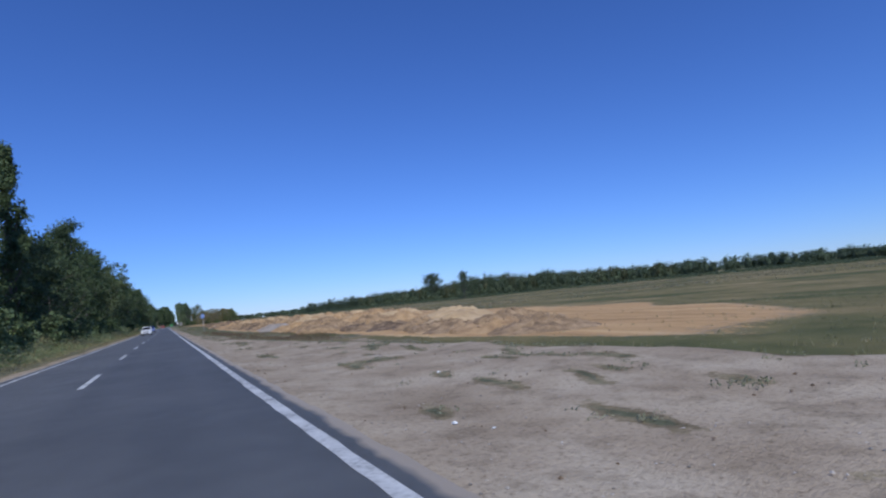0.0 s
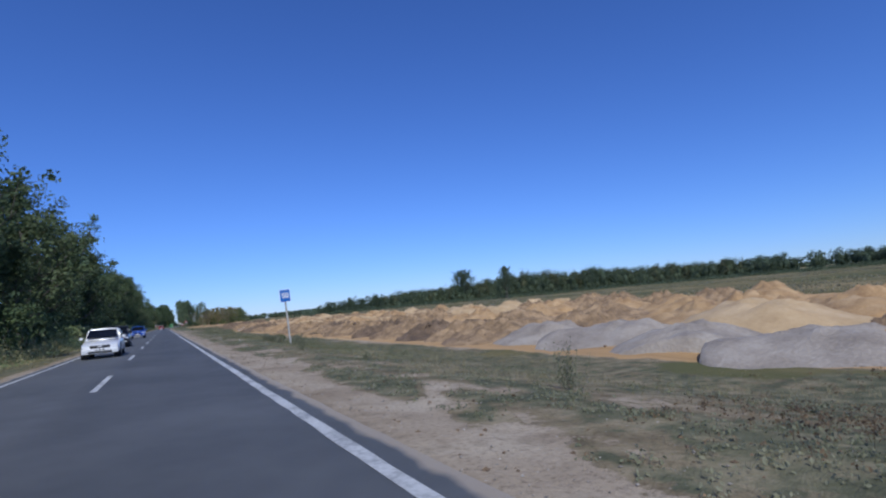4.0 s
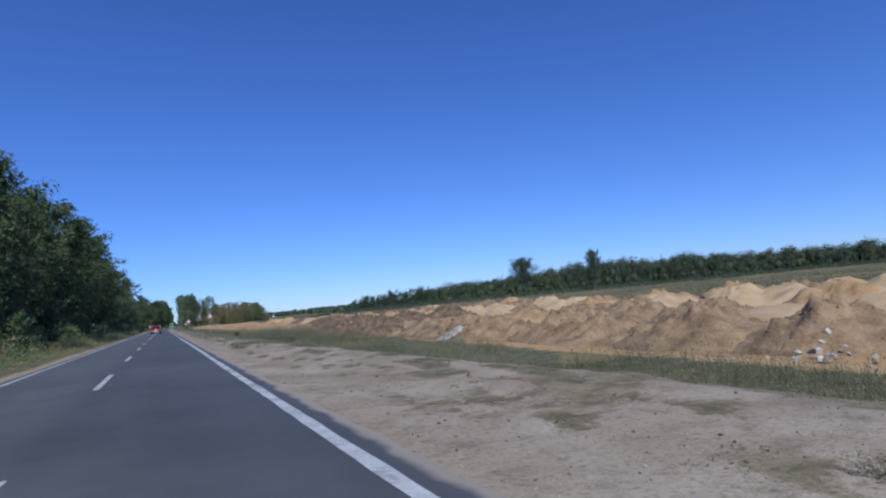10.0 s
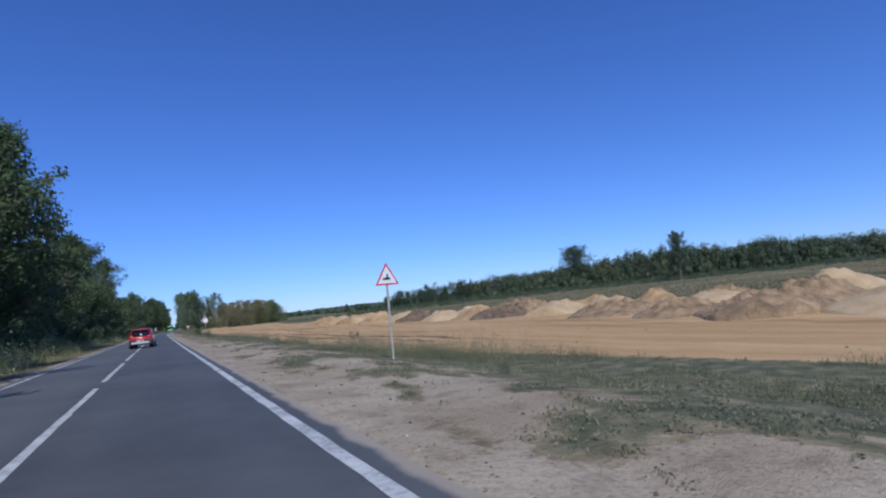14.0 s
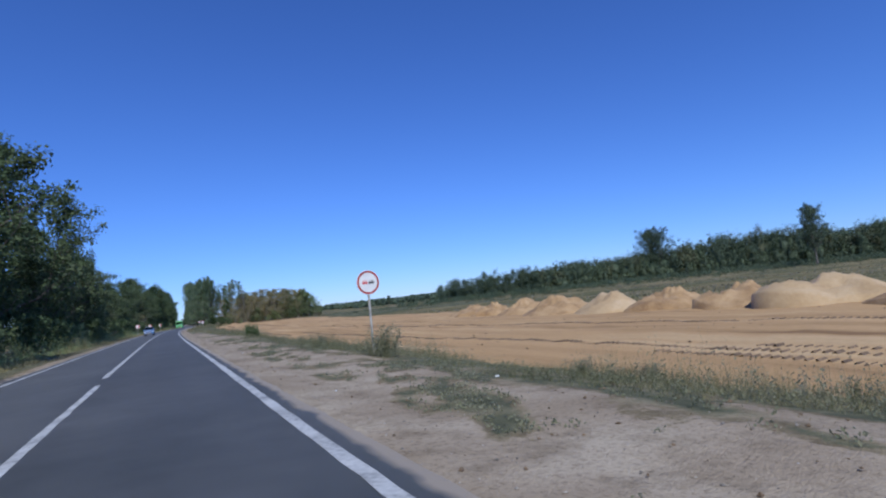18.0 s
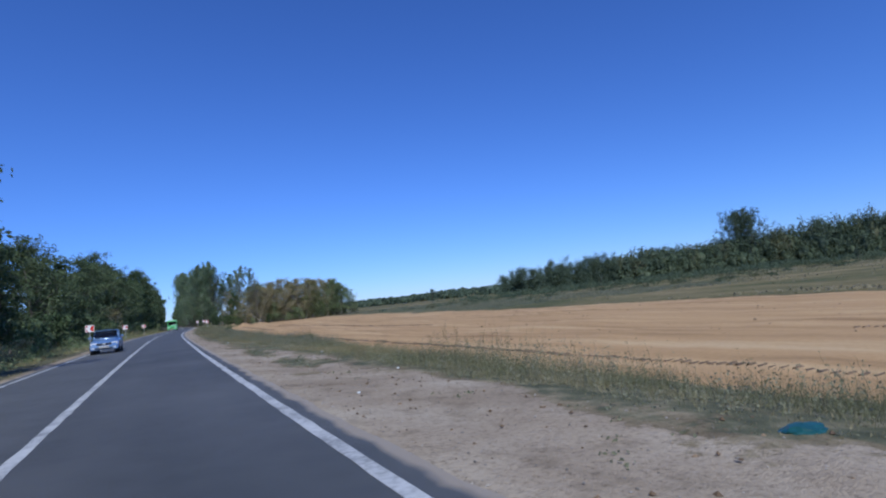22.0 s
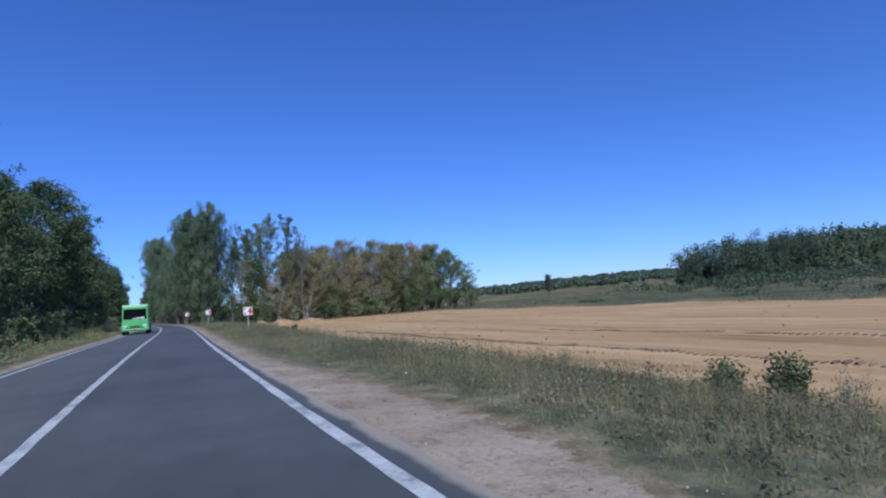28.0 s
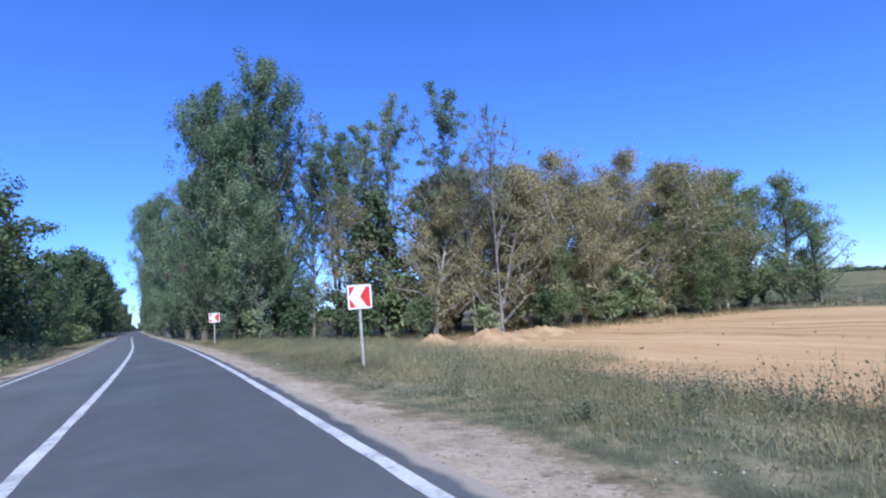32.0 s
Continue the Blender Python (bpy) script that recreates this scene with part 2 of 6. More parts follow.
def leaf_material(name, colours, through=0.3):
    """Leaves: two tones by leaf, some light passing through."""
    ma = material(name, colours, scale=0.35, rough=0.62, fine=0.3, random=0.22)
    nt = ma.node_tree
    n, l = nt.nodes, nt.links
    bs, out = n["Principled BSDF"], n["Material Output"]
    bs.inputs["Roughness"].default_value, bs.inputs["Specular IOR Level"].default_value = 0.75, 0.2
    tr, mx = n.new("ShaderNodeBsdfTranslucent"), n.new("ShaderNodeMixShader")
    mx.inputs[0].default_value = through
    l.new(bs.inputs["Base Color"].links[0].from_socket, tr.inputs["Color"])
    l.new(bs.outputs[0], mx.inputs[1])
    l.new(tr.outputs[0], mx.inputs[2])
    l.new(mx.outputs[0], out.inputs["Surface"])
    return ma


def ground_material():
    ma = bpy.data.materials.new("verge_and_field_soil")
    ma.use_nodes = True
    nt = ma.node_tree
    n, l = nt.nodes, nt.links
    bs = n["Principled BSDF"]
    bs.inputs["Roughness"].default_value = 0.95
    bs.inputs["Specular IOR Level"].default_value = 0.15
    geo = n.new("ShaderNodeNewGeometry")

    def noise(scale, detail=4, stretch=None, rough=0.5):
        t = n.new("ShaderNodeTexNoise")
        t.inputs["Roughness"].default_value = rough
        t.inputs["Scale"].default_value, t.inputs["Detail"].default_value = scale, detail
        if stretch:
            mp = n.new("ShaderNodeMapping")
            mp.inputs["Scale"].default_value = stretch
            l.new(geo.outputs["Position"], mp.inputs["Vector"])
            l.new(mp.outputs[0], t.inputs["Vector"])
        else:
            l.new(geo.outputs["Position"], t.inputs["Vector"])
        return t.outputs["Fac"]

    def ramp(fac, stops):
        r = n.new("ShaderNodeValToRGB")
        l.new(fac, r.inputs["Fac"])
        e = r.color_ramp.elements
        e[0].position, e[0].color = stops[0][0], (*stops[0][1], 1)
        e[1].position, e[1].color = stops[-1][0], (*stops[-1][1], 1)
        for p, c in stops[1:-1]:
            e.new(p).color = (*c, 1)
        return r.outputs["Color"]

    def mask(name, wob, spread, low=0.38, high=0.62):
        at = n.new("ShaderNodeAttribute")
        at.attribute_name = name
        a = n.new("ShaderNodeMath")
        a.operation = "MULTIPLY_ADD"
        l.new(wob, a.inputs[0])
        a.inputs[1].default_value = spread
        s = n.new("ShaderNodeMath")
        s.operation = "SUBTRACT"
        s.inputs[1].default_value = spread / 2
        l.new(at.outputs["Fac"], s.inputs[0])
        l.new(s.outputs[0], a.inputs[2])
        m = n.new("ShaderNodeMapRange")
        m.interpolation_type = "SMOOTHSTEP"
        m.inputs[1].default_value, m.inputs[2].default_value = low, high
        l.new(a.outputs[0], m.inputs[0])
        return m.outputs[0]

    def blend(fac, a, b, kind="MIX"):
        m = n.new("ShaderNodeMix")
        m.data_type, m.blend_type = "RGBA", kind
        if isinstance(fac, float):
            m.inputs[0].default_value = fac
        else:
            l.new(fac, m.inputs[0])
        l.new(a, m.inputs[6])
        l.new(b, m.inputs[7])
        return m.outputs[2]

    n1, n2, n3, n4 = noise(0.5), noise(6.0), noise(40.0, 6), noise(2.0)
    bare = ramp(n1, ((0.3, (0.33, 0.258, 0.178)), (0.5, (0.425, 0.342, 0.245)), (0.7, (0.51, 0.425, 0.315))))
    grit = ramp(noise(16.0, 8, None, 0.72), ((0.34, (0.42, 0.40, 0.37)), (0.47, (0.88, 0.88, 0.87)), (0.62, (1.0, 1.0, 1.0))))
    bare = blend(0.8, bare, grit, "MULTIPLY")
    stain = ramp(noise(1.7, 9, None, 0.68), ((0.36, (0.5, 0.48, 0.44)), (0.5, (1, 1, 1))))
    bare = blend(0.55, bare, stain, "MULTIPLY")
    n5 = noise(0.8, 6, (1.0, 0.07, 1.0))
    sand = ramp(n5, ((0.28, (0.28, 0.168, 0.079)), (0.40, (0.45, 0.284, 0.134)), (0.56, (0.525, 0.337, 0.162)), (0.74, (0.61, 0.43, 0.232))))
    sand = blend(0.35, sand, ramp(n2, ((0.3, (0.7, 0.68, 0.64)), (0.6, (1, 1, 1)))), "MULTIPLY")
    turf = ramp(n4, ((0.28, (0.078, 0.082, 0.048)), (0.48, (0.13, 0.13, 0.075)), (0.60, (0.20, 0.182, 0.108)), (0.75, (0.30, 0.255, 0.158))))
    turf = blend(0.5, turf, grit, "MULTIPLY")
    wild = ramp(noise(0.045, 9, (1.0, 0.6, 1.0), 0.66), ((0.3, (0.06, 0.078, 0.03)), (0.44, (0.125, 0.122, 0.05)), (0.54, (0.22, 0.178, 0.082)), (0.68, (0.34, 0.262, 0.135))))
    wild = blend(0.5, wild, ramp(n1, ((0.3, (0.5, 0.55, 0.5)), (0.65, (1, 1, 1)))), "MULTIPLY")
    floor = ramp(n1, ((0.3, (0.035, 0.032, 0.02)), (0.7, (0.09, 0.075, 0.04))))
    ragged = noise(3.2, 10, None, 0.74)
    dry = ramp(n4, ((0.3, (0.16, 0.125, 0.075)), (0.5, (0.25, 0.20, 0.12)), (0.7, (0.34, 0.28, 0.18))))
    dry = blend(0.7, dry, grit, "MULTIPLY")
    col = blend(mask("turf", ragged, 1.6, 0.22, 0.42), bare, dry)
    col = blend(mask("turf", ragged, 1.6, 0.51, 0.77), col, turf)
    col = blend(mask("meadow", n4, 0.6), col, wild)
    col = blend(mask("sand", n4, 0.6), col, sand)
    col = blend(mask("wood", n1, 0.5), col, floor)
    l.new(col, bs.inputs["Base Color"])
    b1, b2 = n.new("ShaderNodeBump"), n.new("ShaderNodeBump")
    b1.inputs["Strength"].default_value, b1.inputs["Distance"].default_value = 0.35, 0.06
    b2.inputs["Strength"].default_value, b2.inputs["Distance"].default_value = 0.6, 0.03
    l.new(n2, b1.inputs["Height"])
    l.new(n3, b2.inputs["Height"])
    l.new(b1.outputs[0], b2.inputs["Normal"])
    l.new(b2.outputs[0], bs.inputs["Normal"])
    return ma


def asphalt_material():
    ma = material("worn_asphalt", ((0.065, 0.068, 0.068), (0.087, 0.089, 0.089), (0.113, 0.115, 0.114)), scale=0.25, rough=0.72, bump=0.35, bump_scale=160, fine=0.35)
    nt = ma.node_tree
    n, l = nt.nodes, nt.links
    bs = n["Principled BSDF"]
    at = n.new("ShaderNodeAttribute")
    at.attribute_name = "worn"
    mul, mix = n.new("ShaderNodeMix"), n.new("ShaderNodeTexNoise")
    mul.data_type, mul.blend_type = "RGBA", "MIX"
    mul.inputs[7].default_value = (0.15, 0.152, 0.149, 1)
    k = n.new("ShaderNodeMath")
    k.operation = "MULTIPLY"
    mix.inputs["Scale"].default_value = 1.1
    l.new(at.outputs["Fac"], k.inputs[0])
    l.new(mix.outputs["Fac"], k.inputs[1])
    l.new(k.outputs[0], mul.inputs[0])
    l.new(bs.inputs["Base Color"].links[0].from_socket, mul.inputs[6])
    d_at, d_no, d_mu, d_rg, d_mx = n.new("ShaderNodeAttribute"), n.new("ShaderNodeTexNoise"), n.new("ShaderNodeMath"), n.new("ShaderNodeMapRange"), n.new("ShaderNodeMix")
    d_at.attribute_name = "dust"
    d_no.inputs["Scale"].default_value, d_no.inputs["Detail"].default_value = 1.2, 7
    g = n.new("ShaderNodeNewGeometry")
    l.new(g.outputs["Position"], d_no.inputs["Vector"])
    l.new(g.outputs["Position"], mix.inputs["Vector"])
    d_mu.operation = "ADD"
    l.new(d_at.outputs["Fac"], d_mu.inputs[0])
    l.new(d_no.outputs["Fac"], d_mu.inputs[1])
    d_rg.inputs[1].default_value, d_rg.inputs[2].default_value = 0.86, 1.16
    l.new(d_mu.outputs[0], d_rg.inputs[0])
    d_mx.data_type = "RGBA"
    d_mx.inputs[7].default_value = (0.36, 0.30, 0.23, 1)
    l.new(d_rg.outputs[0], d_mx.inputs[0])
    l.new(mul.outputs[2], d_mx.inputs[6])
    l.new(d_mx.outputs[2], bs.inputs["Base Color"])
    return ma


ASPHALT = asphalt_material()
GROUND = ground_material()
PAINT = material("road_paint", ((0.26, 0.26, 0.255), (0.50, 0.50, 0.485), (0.61, 0.61, 0.59)), scale=1.8, rough=0.7, fine=0.6, bump=0.2, bump_scale=90)
BARK = material("bark", ((0.07, 0.058, 0.045), (0.13, 0.112, 0.09), (0.2, 0.175, 0.145)), scale=2.5, bump=0.6, bump_scale=14)
PALE_BARK = material("pale_bark", ((0.2, 0.18, 0.15), (0.33, 0.3, 0.26), (0.45, 0.42, 0.37)), scale=2.5, bump=0.5, bump_scale=14)
LEAF_DARK = leaf_material("dark_green_leaves", ((0.055, 0.088, 0.042), (0.108, 0.152, 0.066), (0.165, 0.207, 0.10)))
LEAF_MID = leaf_material("green_leaves", ((0.125, 0.172, 0.072), (0.215, 0.272, 0.118), (0.320, 0.362, 0.180)))
LEAF_FAR = leaf_material("far_wood_leaves", ((0.072, 0.104, 0.066), (0.114, 0.15, 0.092), (0.17, 0.204, 0.128)))
LEAF_BELT = leaf_material("belt_leaves", ((0.058, 0.085, 0.042), (0.102, 0.14, 0.064), (0.155, 0.19, 0.095)))
LEAF_WOOD = leaf_material("wood_leaves", ((0.072, 0.10, 0.058), (0.112, 0.146, 0.08), (0.165, 0.196, 0.115)))
LEAF_OLIVE = leaf_material("olive_wood_leaves", ((0.08, 0.092, 0.047), (0.12, 0.13, 0.066), (0.175, 0.175, 0.095)))
LEAF_GREY = leaf_material("grey_green_leaves", ((0.100, 0.150, 0.079), (0.177, 0.245, 0.131), (0.293, 0.349, 0.206)))
LEAF_DRY = leaf_material("drying_yellow_brown_leaves", ((0.20, 0.188, 0.092), (0.31, 0.28, 0.138), (0.43, 0.37, 0.20)))
GREY_BARK = material("grey_dead_bark", ((0.13, 0.112, 0.092), (0.21, 0.185, 0.155), (0.30, 0.27, 0.23)), scale=2.5, bump=0.5, bump_scale=14)
LEAF_WITHERED = leaf_material("withered_weed_leaves", ((0.165, 0.155, 0.09), (0.28, 0.252, 0.148), (0.40, 0.345, 0.208)), 0.5)
LEAF_WEED = leaf_material("weed_leaves", ((0.18, 0.192, 0.118), (0.275, 0.28, 0.172), (0.375, 0.362, 0.238)), 0.5)
LEAF_RUST = leaf_material("rusty_weed_leaves", ((0.15, 0.105, 0.065), (0.25, 0.18, 0.11), (0.34, 0.26, 0.165)), 0.5)
GRASS = leaf_material("grass_blades", ((0.125, 0.138, 0.068), (0.205, 0.208, 0.106), (0.295, 0.268, 0.152), (0.38, 0.325, 0.195)), through=0.2)
STRAW = leaf_material("dry_grass_blades", ((0.16, 0.13, 0.06), (0.27, 0.215, 0.11), (0.38, 0.31, 0.17)), through=0.2)
SAND = material("orange_sand", ((0.27, 0.165, 0.08), (0.41, 0.262, 0.125), (0.51, 0.345, 0.18)), scale=0.9, rough=0.95, bump=0.6, bump_scale=7, fine=0.3)
PALE_SAND = material("pale_sand", ((0.40, 0.272, 0.14), (0.49, 0.345, 0.185), (0.57, 0.42, 0.25)), scale=0.6, rough=0.95, bump=0.5, bump_scale=8, fine=0.3)
SOIL = material("dark_soil", ((0.082, 0.057, 0.038), (0.16, 0.108, 0.066), (0.265, 0.183, 0.112)), scale=1.6, rough=0.95, bump=0.9, bump_scale=5, fine=0.5)
GREY_SAND = material("grey_gravel", ((0.24, 0.20, 0.16), (0.33, 0.28, 0.225), (0.42, 0.365, 0.30)), scale=0.8, rough=0.95, bump=0.8, bump_scale=9, fine=0.4)
CHALK = material("chalky_rubble", ((0.22, 0.165, 0.115), (0.44, 0.385, 0.315), (0.64, 0.59, 0.52)), scale=2.2, rough=0.95, bump=0.9, bump_scale=8, fine=0.5)
CLAY = material("orange_clay", ((0.165, 0.108, 0.06), (0.285, 0.19, 0.103), (0.42, 0.288, 0.16)), scale=1.3, rough=0.95, bump=0.9, bump_scale=6, fine=0.45)
STONE = material("pebble", ((0.13, 0.115, 0.10), (0.27, 0.24, 0.205), (0.42, 0.375, 0.33)), scale=3, rough=0.9, random=0.3)
LITTER = material("white_litter", ((0.62, 0.62, 0.6), (0.8, 0.8, 0.78)), scale=12, rough=0.6)
CONCRETE = material("weathered_post", ((0.3, 0.29, 0.27), (0.42, 0.41, 0.38), (0.52, 0.5, 0.47)), scale=6, rough=0.85, bump=0.2)
ZINC = material("dull_zinc", ((0.28, 0.29, 0.3), (0.4, 0.41, 0.42)), scale=8, rough=0.5, metal=0.6)
SIGN_WHITE = material("sign_white", ((0.74, 0.74, 0.73), (0.84, 0.84, 0.83)), scale=5, rough=0.4)
SIGN_RED = material("sign_red", ((0.55, 0.025, 0.02), (0.68, 0.04, 0.03)), scale=5, rough=0.4)
SIGN_BLUE = material("sign_blue", ((0.012, 0.11, 0.42), (0.02, 0.15, 0.52)), scale=5, rough=0.4)
SIGN_BLACK = material("sign_black", ((0.012, 0.012, 0.012), (0.03, 0.03, 0.03)), scale=5, rough=0.5)


# ---- ground ----
def build_ground():
    us = np.concatenate([[-4200, -2500, -1400, -800, -450, -250, -140, -80, -50, -35, -25, -18, -14, -11, -9, -7.5, -6.5, -5.6, -4.8, -4.2, -3.7, -3.1, -1.5, 0, 1.5, 2.9],
                         np.arange(3.2, 13.0, 0.35), np.arange(13.2, 30, 0.8), np.arange(30.5, 75, 2.2), [80, 92, 110, 135, 165, 200, 240, 290, 350, 430, 530, 660, 820, 1000, 1200, 1450, 1800, 2300, 3000, 4200]])
    ys = np.concatenate([[-3500, -1800, -900, -450, -220, -110, -60, -35, -20], np.arange(-12, 640, 0.8), np.arange(641, 740, 3.0), [750, 770, 800, 840, 890, 950, 1020, 1110, 1220, 1350, 1500, 1700, 2000, 2500, 3300, 4500]])
    U, Y = np.meshgrid(us, ys)
    X = U + axis(Y)
    Z = ground_z(X, Y)
    Z = np.where((U > -3.15) & (U < 3.15), -0.08, Z)
    n, m = Y.shape
    idx = np.arange(n * m).reshape(n, m)
    faces = np.stack([idx[:-1, :-1], idx[:-1, 1:], idx[1:, 1:], idx[1:, :-1]], -1).reshape(-1, 4)
    me = fill("ground", np.stack([X, Y, Z], -1).reshape(-1, 3), faces, True)
    sand = sand_cover(X, Y)
    meadow = np.where(U > 0, smooth(12.5, 16, U + (fnoise(X * 0.3, Y * 0.3) - 0.5) * 6) * (1 - sand) + smooth(55, 75, U), smooth(24, 36, -U))
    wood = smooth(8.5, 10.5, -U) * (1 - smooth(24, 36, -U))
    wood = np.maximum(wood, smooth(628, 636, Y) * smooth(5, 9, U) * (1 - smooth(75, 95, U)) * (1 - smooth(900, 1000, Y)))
    attribute(me, "sand", sand.ravel())
    attribute(me, "turf", np.maximum(grass_cover(X, Y), 0.85 * smooth(0.015, 0.05, mats(X, Y, U))).ravel())
    attribute(me, "meadow", np.clip(meadow, 0, 1).ravel())
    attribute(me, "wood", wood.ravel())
    tagged(part("ground", me, GROUND), "sandy verge, stripped orange field and dry meadow", "ground", kind="structure")


build_ground()


def strip(name, u0, u1, y0, y1, z, step=2.0, columns=2, wander=0.0, ragged=0.0, seed=1):
    """A band along the road between two offsets from its middle line."""
    ys = np.append(np.arange(y0, y1, step), y1)
    k = np.linspace(0, 1, columns)
    rnd = np.random.RandomState(seed)
    off = (fnoise(ys * 0.05 + seed, ys * 0 + seed) - 0.5) * wander
    a = u0 + off + rnd.randn(len(ys)) * ragged
    b = u1 + off + rnd.randn(len(ys)) * ragged
    U = a[:, None] + (b - a)[:, None] * k[None]
    Y = np.repeat(ys[:, None], columns, 1)
    Z = np.full_like(U, z) - 0.012 * np.abs(U) / 3
    n, m = U.shape
    idx = np.arange(n * m).reshape(n, m)
    faces = np.stack([idx[:-1, :-1], idx[:-1, 1:], idx[1:, 1:], idx[1:, :-1]], -1).reshape(-1, 4)
    return fill(name, np.stack([U + axis(Y), Y, Z], -1).reshape(-1, 3), faces), U


road_mesh, road_u = strip("road", -LANE_L - EDGE, LANE_R + EDGE, -60, 720, 0.0, 0.5, 23, ragged=0.015, seed=4)
worn = np.exp(-((np.abs(road_u - 1.5) - 0.75) / 0.35) ** 2) * 0.25 + smooth(0.2, -0.6, road_u) * 0.75 + smooth(LANE_R, LANE_R + 0.3, road_u) * 0.3
attribute(road_mesh, "worn", worn.ravel())
attribute(road_mesh, "dust", (smooth(LANE_R + 0.17, LANE_R + EDGE - 0.02, road_u) * 0.95 + smooth(-LANE_L - 0.1, -LANE_L - EDGE, road_u) * 0.7).ravel())
tagged(part("road", road_mesh, ASPHALT), "dark grey worn two-lane asphalt road", "road", kind="structure")
far_road, far_u = strip("road", -LANE_L - EDGE, LANE_R + EDGE, 720, 3000, 0.0, 20, 7, seed=5)
attribute(far_road, "worn", (far_u < 0).ravel() * 0.7)
tagged(part("road_beyond", far_road, ASPHALT), "grey asphalt road running on between trees", "road", kind="structure")


def marking(u, width, y0, y1, label, seed=1, wander=0.0):
    me, _ = strip("road_marking", u - width / 2, u + width / 2, y0, y1, 0.004, 0.5, 2, wander, 0.006, seed)
    return tagged(part("road_marking", me, PAINT), label, "road marking", kind="structure")


marking(LANE_R, 0.155, -60, 257.6, "worn white edge line on asphalt", 2, 0.10)
marking(LANE_R + 0.06, 0.07, 257.9, 260.4, "faded broken piece of white edge line", 6, 0.0)
marking(LANE_R + 0.02, 0.15, 260.6, 720, "white edge line on asphalt", 3, 0.10)
marking(-LANE_L, 0.14, -60, 720, "white edge line beside the far lane", 5, 0.05)
for k in range(-7, 18):
    a = 41.2 + 12.8 * k if k < 14 else 219.3 + 12.05 * (k - 14)
    marking(float(np.interp(a, (40, 110), (-0.3, 0.0))), 0.13, a, a + (4.5 if k < 14 else 4.15), "white dash of the middle line", 9)
for k in range(8):
    a = 261.65 + 12.05 * k
    marking(0.05, 0.13, a, a + 10.0, "long white dash of the middle line", 9)
marking(0.0, 0.15, 358.2, 720, "solid white middle line", 8)


# ---- trees and shrubs ----
def limb_tree(seed, h, trunk_r, crown_lo, spread, limbs, rise, clump, leaves, leaf, lean=0.03, column=0.0, twigs=3, thin=0.0, top_round=0.55, plume=0.75, twig_r=0.012):
    """Trunk with limbs, and leaves in clumps along them. Returns (wood mesh, crown mesh). clump: radius; leaf: size; thin: share of bare clumps."""
    rnd = np.random.RandomState(seed)
    segs = []
    pts = [np.zeros(3)]
    steps = 7
    drift = rnd.randn(2) * lean
    for i in range(steps):
        drift = drift + rnd.randn(2) * lean * 0.6
        pts.append(pts[-1] + np.array([drift[0] * h / steps * 3, drift[1] * h / steps * 3, h * 0.93 / steps]))
    pts = np.array(pts)
    for i in range(steps):
        segs.append((pts[i], pts[i + 1], trunk_r * (1 - i / (steps + 0.6)), trunk_r * (1 - (i + 1) / (steps + 0.6))))
    centres = [(pts[-1], 0.8)]
    for k in range(limbs):
        f = crown_lo + (0.97 - crown_lo) * (k + rnd.rand()) / limbs
        at = np.array([np.interp(f * 0.93, np.linspace(0, 0.93, steps + 1), pts[:, c]) for c in range(3)])
        g = (f - crown_lo) / (1 - crown_lo)
        reach = spread * (math.sin(math.pi * min(1, 0.18 + g * 0.82)) ** top_round * (1 - 0.45 * g) + 0.12) * rnd.uniform(0.65, 1.15)
        reach = reach * (1 - column) + spread * column * rnd.uniform(0.7, 1.1) * (1 - g ** 3)
        a = rnd.rand() * 6.283 + k * 2.4
        up = rise * rnd.uniform(0.6, 1.4)
        way = np.array([math.cos(a), math.sin(a), up])
        way = way / np.linalg.norm(way)
        end = at + way * reach / max(0.35, math.hypot(way[0], way[1]))
        end[2] = min(end[2], h * 1.02)
        mid = (at + end) / 2 + np.array([0, 0, -0.05 * reach]) + rnd.randn(3) * reach * 0.06
        r = trunk_r * (1 - f) * 0.5 + 0.03
        segs.append((at, mid, r, r * 0.6))
        segs.append((mid, end, max(r * 0.6, twig_r * 2), twig_r))
        centres += [(mid * 0.45 + end * 0.55, 0.9), (end, 0.8), (at * 0.55 + end * 0.45, 0.85), (at * 0.85 + end * 0.15, 0.7)]
        for j in range(twigs):
            s = rnd.uniform(0.3, 0.95)
            p = at * (1 - s) + end * s
            q = p + rnd.randn(3) * reach * 0.26 + np.array([0, 0, reach * 0.12])
            q[2] = min(q[2], h * 1.03)
            segs.append((p, q, max(r * 0.3, twig_r * 1.4), twig_r * 0.7))
            centres.append((q, rnd.uniform(0.55, 1.0)))
    # wood
    vs, fs = [], []
    for a, b, r1, r2 in segs:
        sides = 6 if r1 > 0.12 else 4 if r1 > 0.04 else 3
        d = Vector(b - a)
        if d.length < 1e-4:
            continue
        m = d.to_track_quat("Z", "Y").to_matrix()
        base = len(vs)
        for p, r in ((a, r1), (b, r2)):
            for s in range(sides):
                c = m @ Vector((r * math.cos(s * 2 * math.pi / sides), r * math.sin(s * 2 * math.pi / sides), 0))
                vs.append((p[0] + c.x, p[1] + c.y, p[2] + c.z))
        for s in range(sides):
            fs.append((base + s, base + (s + 1) % sides, base + sides + (s + 1) % sides, base + sides + s))
    vs = np.array(vs)
    foot = 6 if trunk_r > 0.12 else 4 if trunk_r > 0.04 else 3
    vs[:foot, 2] -= 0.3
    vs[:foot, :2] *= 1.35
    wood = fill("trunk", vs, fs, True)
    # leaves
    keep = [(c, s) for c, s in centres if rnd.rand() >= thin]
    per = max(6, int(leaves / max(1, len(keep))))
    C = np.repeat(np.array([c for c, _ in keep]), per, 0)
